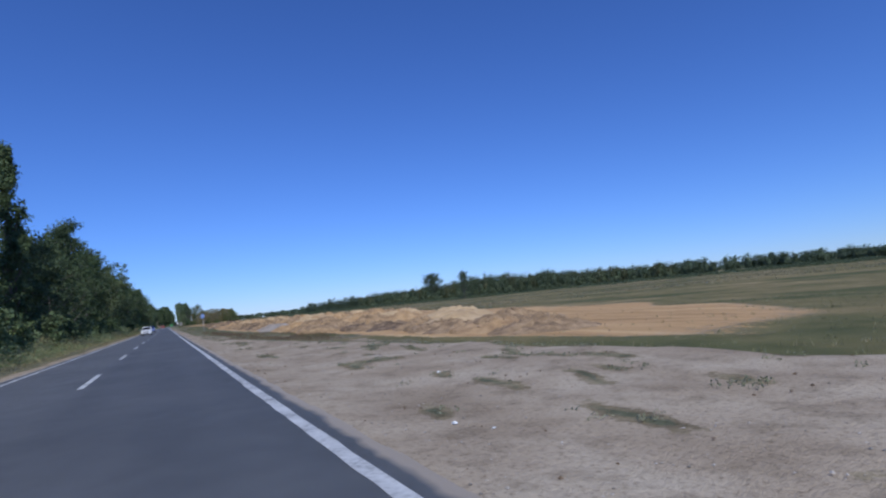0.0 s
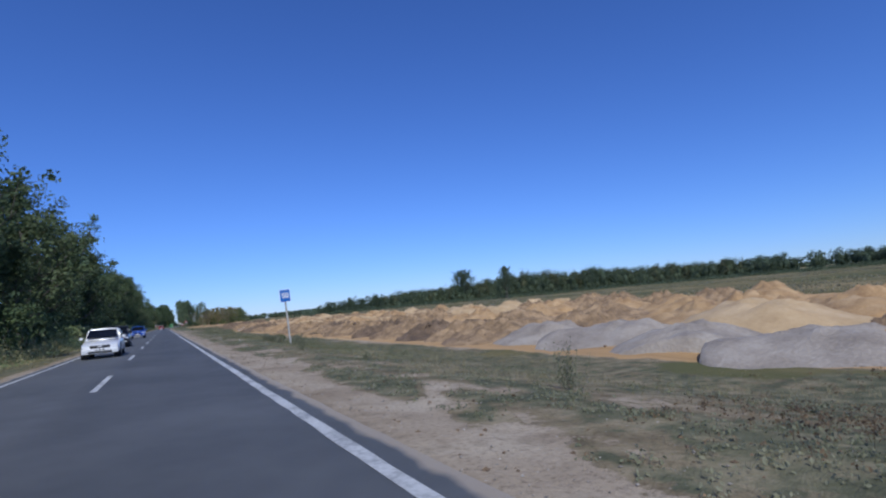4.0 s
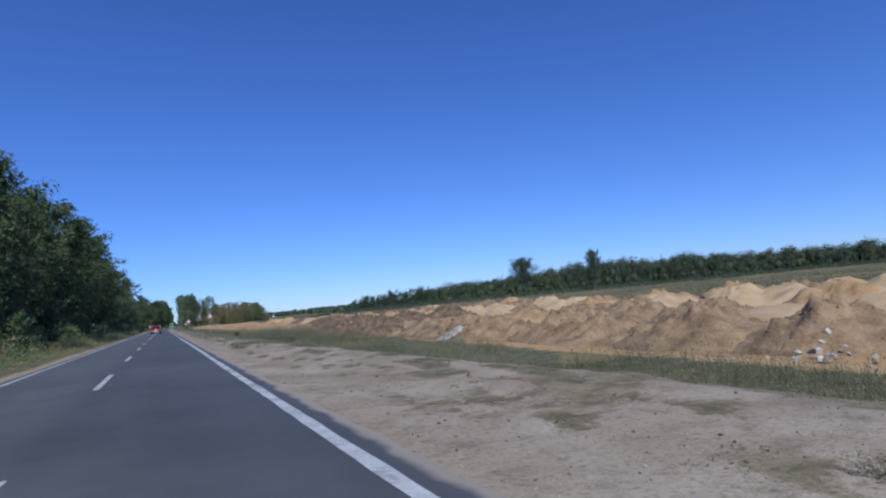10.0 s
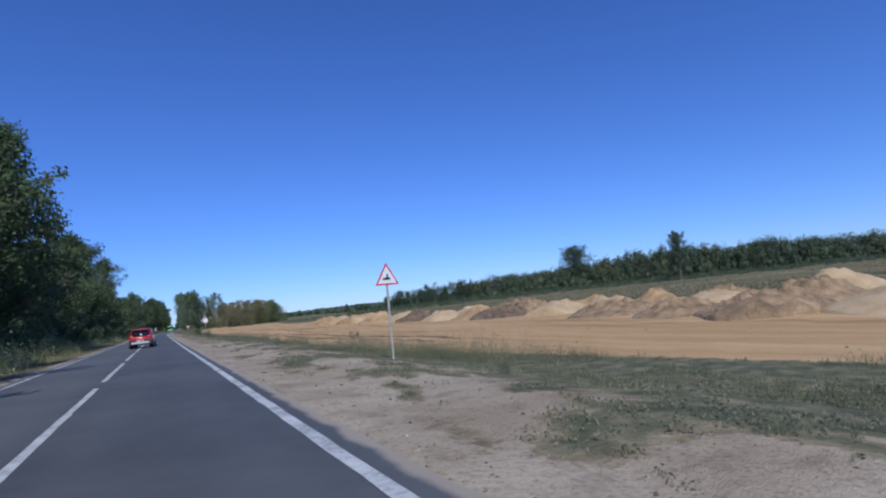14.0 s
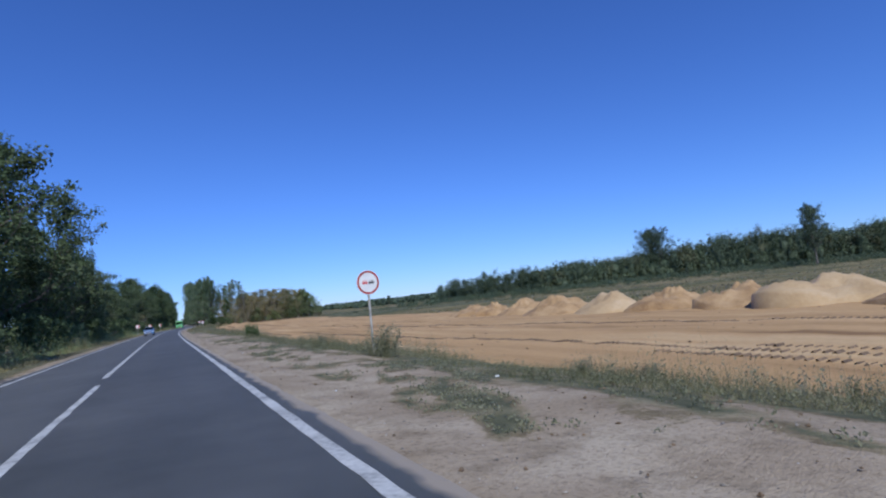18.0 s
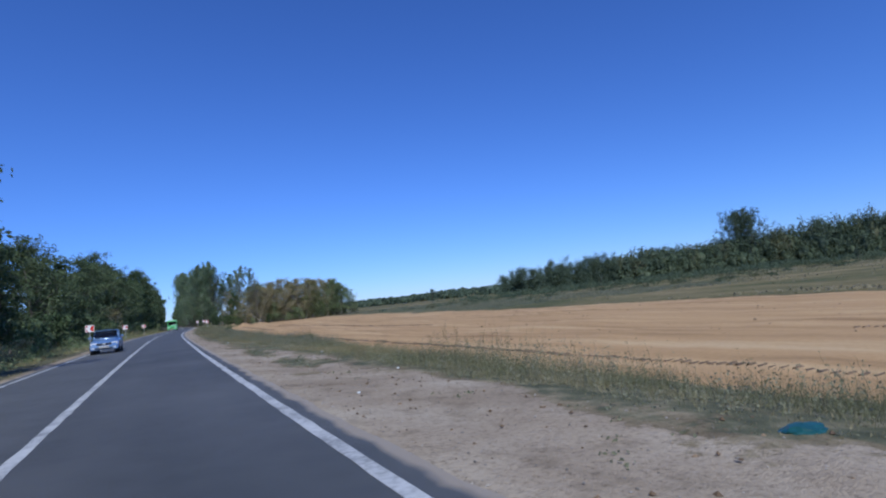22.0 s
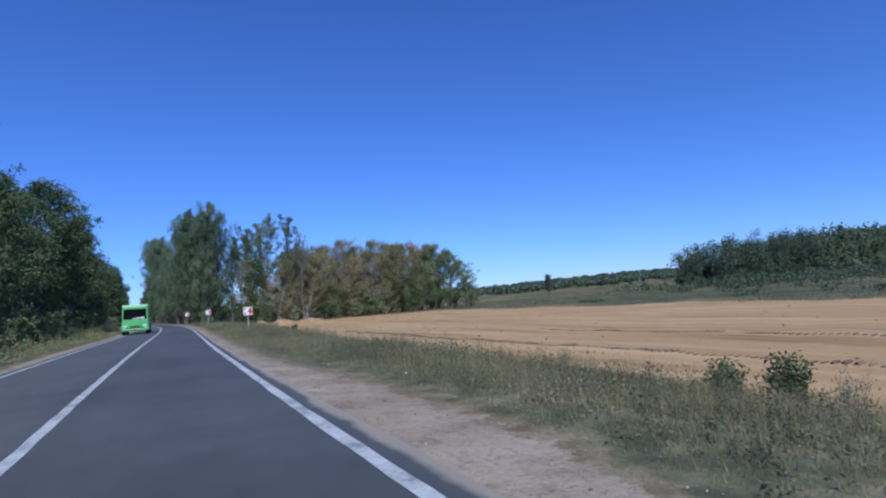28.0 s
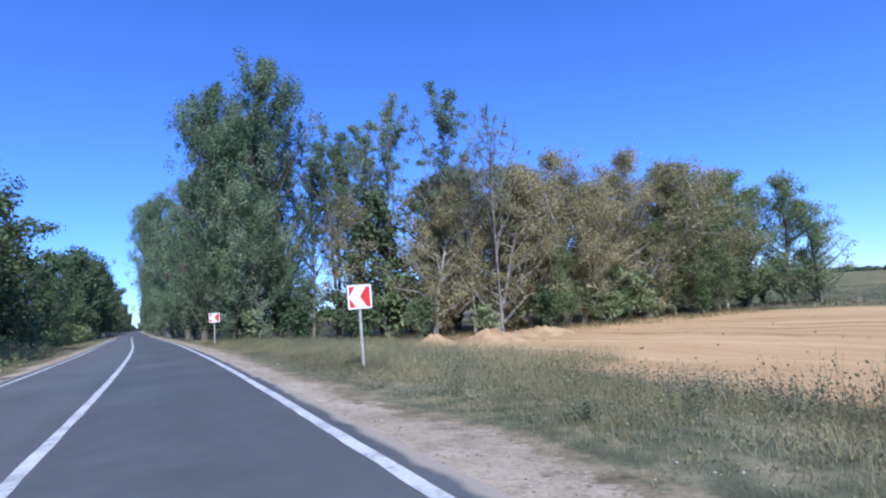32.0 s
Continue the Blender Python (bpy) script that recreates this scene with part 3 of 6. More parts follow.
    S = np.repeat(np.array([s for _, s in keep]), per)[:, None] * clump
    off = rnd.randn(len(C), 3)
    off = off / np.linalg.norm(off, axis=1)[:, None] * (rnd.rand(len(C), 1) ** 0.55)
    P = C + off * S * np.array([1, 1, plume])
    P[:, 2] = np.maximum(P[:, 2], 0.15)
    crown = leaf_cloud("crown", P, off, leaf, rnd)
    return wood, crown


def leaf_cloud(name, P, outward, size, rnd, loose=0.5):
    """A small folded leaf spray at every point."""
    n = len(P)
    nor = outward + rnd.randn(n, 3) * loose + np.array([0, 0, 0.35])
    nor /= np.linalg.norm(nor, axis=1)[:, None] + 1e-9
    t = np.cross(nor, rnd.randn(n, 3))
    t /= np.linalg.norm(t, axis=1)[:, None] + 1e-9
    b = np.cross(nor, t)
    s = size * rnd.uniform(0.6, 1.35, (n, 1))
    v = np.stack([P - t * s * 0.6, P - b * s * 0.36 + nor * s * 0.08, P + t * s * 0.6, P + b * s * 0.36 + nor * s * 0.08], 1).reshape(-1, 3)
    return fill(name, v, np.arange(4 * n).reshape(n, 4))


def tree_thing(name, label, wood, crown, bark, leaf, category="tree", group=""):
    ob = thing(name, label, category, group)
    part("trunk", wood, bark, ob)
    part("crown", crown, leaf, ob)
    return ob


def stand(ob, x, y, scale=1.0, turn=0.0, sink=0.05, tall=1.0, lean=0.0):
    z = float(ground_z(x, y)) - sink
    return Matrix.LocRotScale((x, y, z), Euler((0, lean, turn)), (scale, scale, scale * tall))


def kind(name, label, bark, foliage, **k):
    return tree_thing(name, label, *limb_tree(**k), bark, foliage, group="roadside trees")


belt_a = kind("broadleaf_tree", "tall dark green broadleaf tree in the roadside belt", BARK, LEAF_DARK, seed=11, h=19, trunk_r=0.24, crown_lo=0.05, spread=4.6, limbs=30, rise=0.75, clump=1.25, leaves=8200, leaf=0.28)
belt_b = kind("broadleaf_tree", "tall uneven green locust tree in the roadside belt", BARK, LEAF_BELT, seed=12, h=20, trunk_r=0.26, crown_lo=0.08, spread=4.2, limbs=26, rise=1.0, clump=1.3, leaves=7400, leaf=0.28)
belt_c = kind("broadleaf_tree", "slender open-crowned tree in the roadside belt", BARK, LEAF_DARK, seed=13, h=22, trunk_r=0.22, crown_lo=0.1, spread=3.3, limbs=25, rise=1.3, clump=1.15, leaves=6400, leaf=0.27, thin=0.0)
belt_d = kind("broadleaf_tree", "round-topped green tree in the roadside belt", BARK, LEAF_BELT, seed=14, h=16, trunk_r=0.23, crown_lo=0.04, spread=5.0, limbs=28, rise=0.6, clump=1.4, leaves=8000, leaf=0.28)
belt_e = kind("broadleaf_tree", "tall tree with a flat spreading top", BARK, LEAF_DARK, seed=15, h=20, trunk_r=0.25, crown_lo=0.2, spread=5.2, limbs=24, rise=0.45, clump=1.3, leaves=7000, leaf=0.28)
belt_f = kind("broadleaf_tree", "thin half-bare tree among denser ones", BARK, LEAF_GREY, seed=16, h=21, trunk_r=0.16, crown_lo=0.35, spread=2.6, limbs=15, rise=1.5, clump=0.8, leaves=1700, leaf=0.25, thin=0.35)
away_a = kind("broadleaf_tree", "dark green tree far along the road", BARK, LEAF_DARK, seed=18, h=19, trunk_r=0.25, crown_lo=0.05, spread=4.6, limbs=14, rise=0.8, clump=1.7, leaves=2600, leaf=0.5, twigs=1)
away_b = kind("broadleaf_tree", "green round-topped tree far along the road", BARK, LEAF_BELT, seed=19, h=18, trunk_r=0.25, crown_lo=0.05, spread=4.8, limbs=14, rise=0.7, clump=1.8, leaves=2600, leaf=0.5, twigs=1)
poplar = kind("poplar_tree", "tall narrow dark poplar in the roadside belt", BARK, LEAF_DARK, seed=17, h=22, trunk_r=0.25, crown_lo=0.08, spread=1.5, limbs=44, rise=2.6, clump=0.85, leaves=9000, leaf=0.27, column=0.6, lean=0.004)
bush_a = tree_thing("shrub", "dense green shrub at the edge of the tree belt", *limb_tree(seed=21, h=3.4, trunk_r=0.06, crown_lo=0.05, spread=1.7, limbs=14, rise=0.8, clump=0.7, leaves=726, leaf=0.29, twigs=1), BARK, LEAF_MID, "shrub", "shrubs under the trees")
bush_b = tree_thing("shrub", "dry brownish green shrub at the edge of the tree belt", *limb_tree(seed=22, h=2.6, trunk_r=0.05, crown_lo=0.05, spread=1.5, limbs=13, rise=0.9, clump=0.6, leaves=594, leaf=0.26, twigs=1), BARK, LEAF_DRY, "shrub", "shrubs under the trees")
bush_c = tree_thing("shrub", "tall dark shrub under the trees", *limb_tree(seed=23, h=5.5, trunk_r=0.08, crown_lo=0.04, spread=2.2, limbs=18, rise=1.0, clump=0.95, leaves=990, leaf=0.36, twigs=1), BARK, LEAF_DARK, "shrub", "shrubs under the trees")

rt = random.Random(5)
used = set()


def plant(proto, u, y, scale=1.0, tall=1.0, turn=None, lean=0.0):
    """Stands a tree at an offset from the road's middle line; the first of its kind is the prototype itself."""
    x = float(axis(y)) + u
    m = stand(proto, x, y, scale, rt.uniform(0, 6.28) if turn is None else turn, 0.05, tall, lean)
    if proto.name in used:
        return copy_thing(proto, m)
    used.add(proto.name)
    proto.matrix_basis = m
    return proto


# the belt beside the far lane: y, height of the front trees
BELT_Y = (-10, 30, 45, *range(60, 660, 9), 690, 743, 900)
BELT_H = (17, 17.7, 17.9, 16.6, 13.2, 12.5, 14.4, 15.7, 16.9, 18.0, 24.5, 26.4, 24.0, 20.8, 20.8, 21.1, 19.9, 20.0, 20.5, 17.1, 16.0, 16.6, 18.5, 21.7, 19.9, 27.5, 23.2, 20.3, 18.9, 23.0, 24.2, 26.0, 25.9, 28.9, 27.2, 21.0, 22.1, 24.2, 24.0, 23.6, 28.3, 27.7, 22.5, 21.5, 19.8, 23.6, 20.6, 16.3, 16.6, 18.8, 13.6, 14.2, 14.5, 14.7, 14.9, 17.4, 16.9, 15.9, 15.7, 15.3, 19.5, 21.3, 21.0, 21.3, 20.2, 20.8, 28.7, 21.4, 17.4, 17.8, 20.7, 22, 22)
y = 26.0
while y < 1500:
    h = float(np.interp(y, BELT_Y, BELT_H)) * rt.uniform(0.88, 1.06)
    proto = rt.choice((belt_a, belt_a, belt_b, belt_b, belt_c, belt_d, belt_e) if y < 720 else (away_a, away_b))
    base = {belt_a: 19, belt_b: 20, belt_c: 22, belt_d: 16, belt_e: 20, away_a: 19, away_b: 18}[proto]
    s = max(0.75, min(1.35, h / base))
    plant(proto, (-12.4 if y < 600 else -11.4) - rt.uniform(0, 2.6), y, s, h / base / s)
    y += rt.uniform(4.2, 6.8) * (1 if y < 640 else 1.7 if y < 900 else 3)
y = 30.0
while y < 640:
    h = float(np.interp(y, BELT_Y, BELT_H)) * rt.uniform(0.7, 1.0)
    proto = rt.choice((away_a, away_b))
    plant(proto, -18.5 - rt.uniform(0, 5), y, h / 18.5)
    y += rt.uniform(9, 14)
plant(poplar, -11.7, 66.5, 1.0, 1.05)
plant(poplar, -13.0, 60.0, 0.95, 1.0)
plant(belt_c, -11.8, 192, 1.1)
plant(belt_f, -13.0, 181, 1.05)
plant(belt_e, -12.5, 598, 1.02)
plant(belt_a, -14.2, 428, 1.25)
plant(belt_c, -12.4, 441, 0.9)
plant(belt_f, -12.6, 428, 0.95)
y = 28.0
while y < 760:
    proto = rt.choice((bush_a, bush_a, bush_b, bush_c, bush_c))
    plant(proto, -8.3 - rt.uniform(0, 2.6), y, rt.uniform(0.6, 1.05))
    y += rt.uniform(2.3, 4.6) * (1 if y < 640 else 1.6)

# ---- the wood beyond the end of the field ----
cotton_a = kind("cottonwood_tree", "very tall grey-green cottonwood with upswept lobes", BARK, LEAF_GREY, seed=31, h=26, trunk_r=0.36, crown_lo=0.03, spread=4.5, limbs=58, rise=1.5, clump=0.72, leaves=36000, leaf=0.165, column=0.3, twigs=4, plume=1.7)
cotton_b = kind("cottonwood_tree", "tall bushy grey-green cottonwood beside the road", BARK, LEAF_GREY, seed=32, h=18, trunk_r=0.26, crown_lo=0.02, spread=4.0, limbs=46, rise=1.2, clump=0.8, leaves=25000, leaf=0.17, column=0.4, plume=1.5)
gaunt_a = kind("half_dead_tree", "tall half-dead tree with bare upper branches", GREY_BARK, LEAF_GREY, seed=33, h=23, trunk_r=0.22, crown_lo=0.3, spread=3.2, limbs=26, rise=1.7, clump=0.7, leaves=12000, leaf=0.135, thin=0.3, twigs=5, lean=0.012, twig_r=0.022)
gaunt_b = kind("half_dead_tree", "gaunt tree with bare twigs and sparse leaves", GREY_BARK, LEAF_MID, seed=34, h=22, trunk_r=0.15, crown_lo=0.35, spread=3.4, limbs=22, rise=1.8, clump=0.65, leaves=2600, leaf=0.135, thin=0.62, twigs=6, lean=0.012, twig_r=0.028)
dry_a = kind("drying_tree", "yellow-brown bushy tree turning dry at the field's edge", PALE_BARK, LEAF_DRY, seed=35, h=11, trunk_r=0.2, crown_lo=0.03, spread=3.8, limbs=34, rise=0.7, clump=0.95, leaves=19000, leaf=0.115, column=0.3)
dry_b = kind("drying_tree", "brownish thin-leaved tree at the edge of the wood", PALE_BARK, LEAF_DRY, seed=36, h=12, trunk_r=0.18, crown_lo=0.03, spread=3.3, limbs=34, rise=0.9, clump=0.9, leaves=15000, leaf=0.112, thin=0.12, column=0.3)
edge_a = kind("broadleaf_tree", "green bushy tree at the edge of the wood", BARK, LEAF_MID, seed=37, h=11.5, trunk_r=0.2, crown_lo=0.03, spread=3.6, limbs=34, rise=0.7, clump=1.0, leaves=19000, leaf=0.12, column=0.3)
edge_b = kind("broadleaf_tree", "dark green tree at the corner of the wood", BARK, LEAF_MID, seed=38, h=12, trunk_r=0.2, crown_lo=0.03, spread=3.2, limbs=34, rise=0.7, clump=0.95, leaves=18000, leaf=0.12, column=0.3)


def wood_tree(proto, x, y, h, own, turn=None):
    return plant(proto, x - float(axis(y)), y, h / own, 1.0, turn)


OWN_HEIGHT = {cotton_a: 26, cotton_b: 18, gaunt_a: 23, gaunt_b: 22, dry_a: 11, dry_b: 12, edge_a: 11.5, edge_b: 12}
COTTONWOODS = ((cotton_a, 21.9, 630.5, 25.6), (cotton_a, 18.8, 632.5, 24.8), (cotton_a, 20.6, 637, 25.0), (cotton_b, 19.8, 627.5, 13), (cotton_b, 22.8, 627, 12), (cotton_b, 18.2, 629, 10), (cotton_a, 23.4, 636, 24))
EDGE_COTTONWOODS = ((cotton_a, 6.0, 640, 20.5), (cotton_b, 5.4, 646, 15.5), (cotton_a, 5.8, 655, 22), (cotton_b, 5.2, 663, 17), (cotton_a, 5.6, 670, 24), (cotton_a, 5.4, 685, 26), (cotton_b, 5.2, 694, 18), (cotton_a, 5.2, 702, 28), (cotton_a, 5.0, 718, 29.5), (cotton_a, 5.6, 736, 28), (cotton_a, 6.0, 757, 28), (cotton_a, 6.4, 782, 27))
GAUNT_TREES = ((gaunt_a, 30.8, 627, 23.0), (gaunt_a, 33.8, 622, 21.8), (gaunt_b, 35.8, 617, 18.0), (gaunt_a, 27.0, 629, 18.5), (gaunt_a, 25.2, 631, 17), (gaunt_a, 28.2, 633, 21), (gaunt_a, 32.0, 631, 22.5), (gaunt_b, 37.5, 620, 18.5), (gaunt_b, 34.6, 619, 19.0), (gaunt_a, 29.0, 630, 19.5), (gaunt_b, 45.5, 627, 17), (gaunt_b, 56.0, 620, 15.5))
DRYING_TREES = ((dry_b, 42.5, 619.0, 13), (dry_a, 46.0, 618.5, 12.5), (dry_a, 31.5, 620, 11), (dry_a, 36.5, 618.5, 12), (dry_b, 27.5, 626, 12.5), (dry_b, 40.5, 619, 11), (dry_a, 44.5, 620, 13.8), (dry_b, 47.5, 621, 15.6), (dry_b, 51.5, 618, 15.0), (dry_b, 62.5, 617, 14.4), (dry_b, 69.0, 620, 14.0), (dry_b, 49.5, 619.5, 14.5), (dry_a, 53.5, 617.5, 13.2), (dry_b, 56.0, 621, 15.2), (dry_b, 64.0, 616, 13.8), (dry_a, 34.0, 621.5, 13.0), (dry_b, 38.5, 621.5, 13.8))
EDGE_TREES = ((edge_a, 42.5, 617, 7.5), (edge_a, 49.0, 617, 9.0), (edge_a, 55.0, 618, 13.8), (edge_b, 59.0, 616, 14.6), (edge_b, 66.0, 615, 12.2), (edge_b, 70.5, 614, 10.8), (edge_b, 74.5, 613, 9.0), (edge_a, 77.5, 615, 8.6), (edge_a, 57.0, 617, 13.5), (edge_a, 33.5, 628, 9), (edge_a, 29.5, 630, 10), (edge_a, 26.5, 634, 9), (edge_b, 52.0, 627, 12), (edge_b, 60.0, 626, 12), (edge_a, 45.0, 628, 12), (edge_b, 38.0, 627, 13), (edge_b, 72.0, 625, 10), (edge_a, 63.0, 617, 11.5), (dry_b, 65.0, 618, 12), (edge_b, 68.5, 617, 10.5), (edge_a, 61.0, 615, 11))
for group in (COTTONWOODS, GAUNT_TREES, DRYING_TREES, EDGE_TREES):
    for proto, x, y, h in group:
        if x > 52:
            x, y = 52 + (x - 52) * 0.74, y - (x - 52) * 0.16
        wood_tree(proto, x, y, h, OWN_HEIGHT[proto])
plant(dry_b, -9.8, 533, 0.52)
for proto, u, y, h in EDGE_COTTONWOODS:
    plant(proto, u, y, h / OWN_HEIGHT[proto])
for k, x in enumerate(np.arange(27, 70, 3.4)):
    wood_tree((away_a, away_b)[k % 2], float(x), 627 - (x - 27) * 0.1 + rt.uniform(-2, 2), rt.uniform(9.5, 12.0), (19, 18)[k % 2])
for k, x in enumerate(np.arange(26, 70, 2.6)):
    wood_tree((bush_c, bush_a, bush_c, bush_b)[k % 4], float(x), 621.5 - (x - 26) * 0.16 + rt.uniform(-1.5, 1.5), rt.uniform(2.8, 4.6), (5.5, 3.4, 5.5, 2.6)[k % 4] * 0.8)
for x, y, s in ((26.5, 622, 0.8), (29.0, 618, 0.7), (34.0, 616, 0.7), (39.5, 615.5, 0.75), (46.0, 615.5, 0.8), (52.0, 615.5, 0.8), (57.0, 614, 0.7), (62.5, 613.5, 0.8), (67.0, 611.5, 0.7), (22.5, 626, 0.9), (19.5, 627, 0.8)):
    wood_tree(rt.choice((bush_a, bush_c)), x, y, s * 3.4, 3.4)


y = 690.0
while y < 1500:
    plant(rt.choice((away_a, away_b)), 8.6 + rt.uniform(0, 2.5), y, rt.uniform(0.85, 1.1))
    y += rt.uniform(6, 10) * (1 if y < 900 else 2)
for y in range(640, 900, 9):
    plant(rt.choice((bush_a, bush_c)), 7.4 + rt.uniform(0, 1.5), y + rt.uniform(-3, 3), rt.uniform(0.8, 1.2))


# ---- far woods and scrub ----
def unit_blob():
    """Points and triangles of a small round form."""
    bm = bmesh.new()
    bmesh.ops.create_icosphere(bm, subdivisions=1, radius=1.0)
    pts, tri = np.array([v.co[:] for v in bm.verts]), np.array([[v.index for v in f.verts] for f in bm.faces])
    bm.free()
    return pts, tri


BLOB, BLOB_FACES = unit_blob()


def far_stand(name, label, spots, leaf_size, mat, per):
    """Many small trees far off, as one growth of leaf sprays. spots: x, y, height, width."""
    rnd = np.random.RandomState(3)
    P, O, V = [], [], []
    for x, y, h, w in spots:
        n = max(12, int(per * h * w / 200)) if per > 100 else per
        g = ground_z(x, y)
        m = 16
        way = rnd.randn(m, 3)
        way /= np.linalg.norm(way, axis=1)[:, None]
        lobes = way * np.array([w * 0.34, w * 0.34, h * 0.36]) * (rnd.rand(m, 1) ** 0.45) + np.array([0, 0, h * 0.52])
        lobes[:4, 2] = h * 0.2
        c = lobes[rnd.randint(0, m, n)]
        o = rnd.randn(n, 3)
        o /= np.linalg.norm(o, axis=1)[:, None]
        p = c + o * np.array([w * 0.2, w * 0.2, h * 0.15]) * (rnd.rand(n, 1) ** 0.45)
        p[:, 2] = np.clip(p[:, 2], 0.02 * h, h * 1.03)
        P.append(p + np.array([x, y, float(g)]))
        O.append(o)
        if h < 6 or leaf_size < 0.5:
            continue
        V.append((BLOB * (0.75 + 0.35 * rnd.rand(len(BLOB), 1)) * np.array([w * 0.19, w * 0.19, h * 0.27]) + np.array([x, y, float(g) + h * 0.42])).reshape(-1, 3))
    me = leaf_cloud(name, np.concatenate(P), np.concatenate(O), leaf_size, rnd, 0.55)
    ob = tagged(part(name, me, mat), label, "trees", kind="stuff")
    if not V:
        return ob
    V = np.concatenate(V)
    k = len(V) // len(BLOB)
    part("inner_foliage", fill("inner_foliage", V, (BLOB_FACES[None] + len(BLOB) * np.arange(k)[:, None, None]).reshape(-1, 3), True), mat, ob)
    return ob


def along(points, count, depth, rnd):
    pts = np.array(points, float)
    seg = np.linalg.norm(np.diff(pts[:, :2], axis=0), axis=1)
    run = np.r_[0, np.cumsum(seg)]
    s = np.sort(rnd.rand(count)) * run[-1]
    xyz = np.stack([np.interp(s, run, pts[:, i]) for i in range(3)], 1)
    back = rnd.rand(count) ** 1.5 * depth
    xyz[:, 0] += back * 0.35
    xyz[:, 1] += back * 0.93
    return xyz


rw = np.random.RandomState(9)
FRONT = ((134, 600, 11), (165, 600, 13), (200, 600, 15), (250, 598, 17), (300, 590, 18.5), (325, 570, 24), (352, 543, 25), (420, 460, 21), (470, 380, 19), (490, 280, 17), (500, 180, 14), (640, 0, 14), (900, -300, 16))
sp = along(FRONT[:3], 45, 14, rw)
far_stand("field_side_woods", "green wood across the end of the field", [(x, y, h * rw.uniform(0.95, 1.28), rw.uniform(7, 10)) for x, y, h in sp], 0.42, LEAF_FAR, 2500)
sp = along(FRONT[8:], 240, 45, rw)
far_stand("distant_woods", "dark green woods far across the meadow", [(x, y, h * rw.uniform(0.9, 1.1), rw.uniform(14, 24)) for x, y, h in sp], 1.3, LEAF_FAR, 260)
sp = along(FRONT[2:9], 620, 40, rw)
spots = [(x, y, h * rw.uniform(0.8, 1.08) * (0.88 + 0.42 * float(fnoise(x * 0.04, y * 0.04))), rw.uniform(10, 18)) for x, y, h in sp]
tones = rw.rand(len(spots))
far_stand("far_woods", "dark green wood along the far side of the field", [p for p, k in zip(spots, tones) if k < 0.5], 0.95, LEAF_FAR, 290)
far_stand("far_woods", "lighter green trees of the far wood", [p for p, k in zip(spots, tones) if 0.5 <= k < 0.8], 0.95, LEAF_WOOD, 290)
far_stand("far_woods", "drying olive trees of the far wood", [p for p, k in zip(spots, tones) if k >= 0.8], 0.95, LEAF_OLIVE, 290)
sp = along(FRONT[2:9], 230, 14, rw)
far_stand("wood_edge_trees", "lighter green and drying trees at the far wood's edge", [(x, y - 4, h * rw.uniform(0.35, 0.7), rw.uniform(7, 11)) for x, y, h in sp], 0.75, LEAF_WOOD, 430)
SCRUB = ((118, 592, 2.6), (200, 572, 3.0), (280, 540, 3.2), (335, 450, 3.4), (400, 345, 3.2), (425, 220, 3.0), (480, 60, 3.0))
sp = along(SCRUB, 1500, 30, rw)
spots = [(x - 30 * rw.rand() ** 1.5, y - 30 * rw.rand() ** 1.5, h * rw.uniform(0.5, 1.3), rw.uniform(4, 9)) for x, y, h in sp]
far_stand("field_scrub", "dense green scrub in front of the far wood", spots[::2], 0.42, LEAF_FAR, 80)
far_stand("field_scrub", "light green scrub in front of the far wood", spots[1::2], 0.42, LEAF_WOOD, 80)
sp = along(SCRUB, 900, 20, rw)
spots = [(x - 130 * rw.rand() ** 1.2, y - 110 * rw.rand() ** 1.2, h * rw.uniform(0.12, 0.5), rw.uniform(2.5, 7)) for x, y, h in sp]
spots = [p for p in spots if p[0] - axis(p[1]) > 58]
far_stand("meadow_scrub", "low weeds and bushes scattered over the dry meadow", spots[::2], 0.32, LEAF_WOOD, 70)
far_stand("meadow_scrub", "low drying bushes scattered over the meadow", spots[1::2], 0.32, LEAF_OLIVE, 70)
ty = rw.uniform(60, 660, 150000)
tx = axis(ty) + 42 + 170 * rw.rand(150000) ** 1.6
keep = (rw.rand(150000) < smooth(0.44, 0.60, fnoise(tx * 0.045, ty * 0.03 + 8) + 0.3 * (fnoise(tx * 0.3, ty * 0.2) - 0.5))) & (sand_cover(tx, ty) < 0.15)
tx, ty = tx[keep], ty[keep]
tufts = np.stack([tx, ty, ground_z(tx, ty) + rw.rand(len(tx)) * 0.3], 1)
tagged(part("meadow_weeds", leaf_cloud("meadow_weeds", tufts, rw.randn(len(tx), 3) * 0.4, 0.3, rw), LEAF_WITHERED), "patches of withered weeds over the meadow", "weeds", kind="stuff")
ridge = [(x, y, rw.uniform(8, 12), rw.uniform(16, 30)) for x, y in zip(rw.uniform(250, 1700, 900), rw.uniform(1050, 1420, 900))]
far_stand("ridge_woods", "distant wooded low ridge on the horizon", ridge, 4.5, LEAF_FAR, 44)
ridge = [(x, y, rw.uniform(9, 14), rw.uniform(14, 24)) for x, y in zip(rw.uniform(1100, 1500, 260), rw.uniform(200, 1000, 260))]
far_stand("ridge_woods", "distant woods beyond the meadow", ridge, 5.5, LEAF_FAR, 44)
horizon = [(x, y, rw.uniform(9, 14), rw.uniform(14, 24)) for x, y in zip(rw.uniform(-200, 700, 300), rw.uniform(1520, 1640, 300))]
far_stand("horizon_woods", "thin line of woods on the horizon", horizon, 5.5, LEAF_FAR, 40)

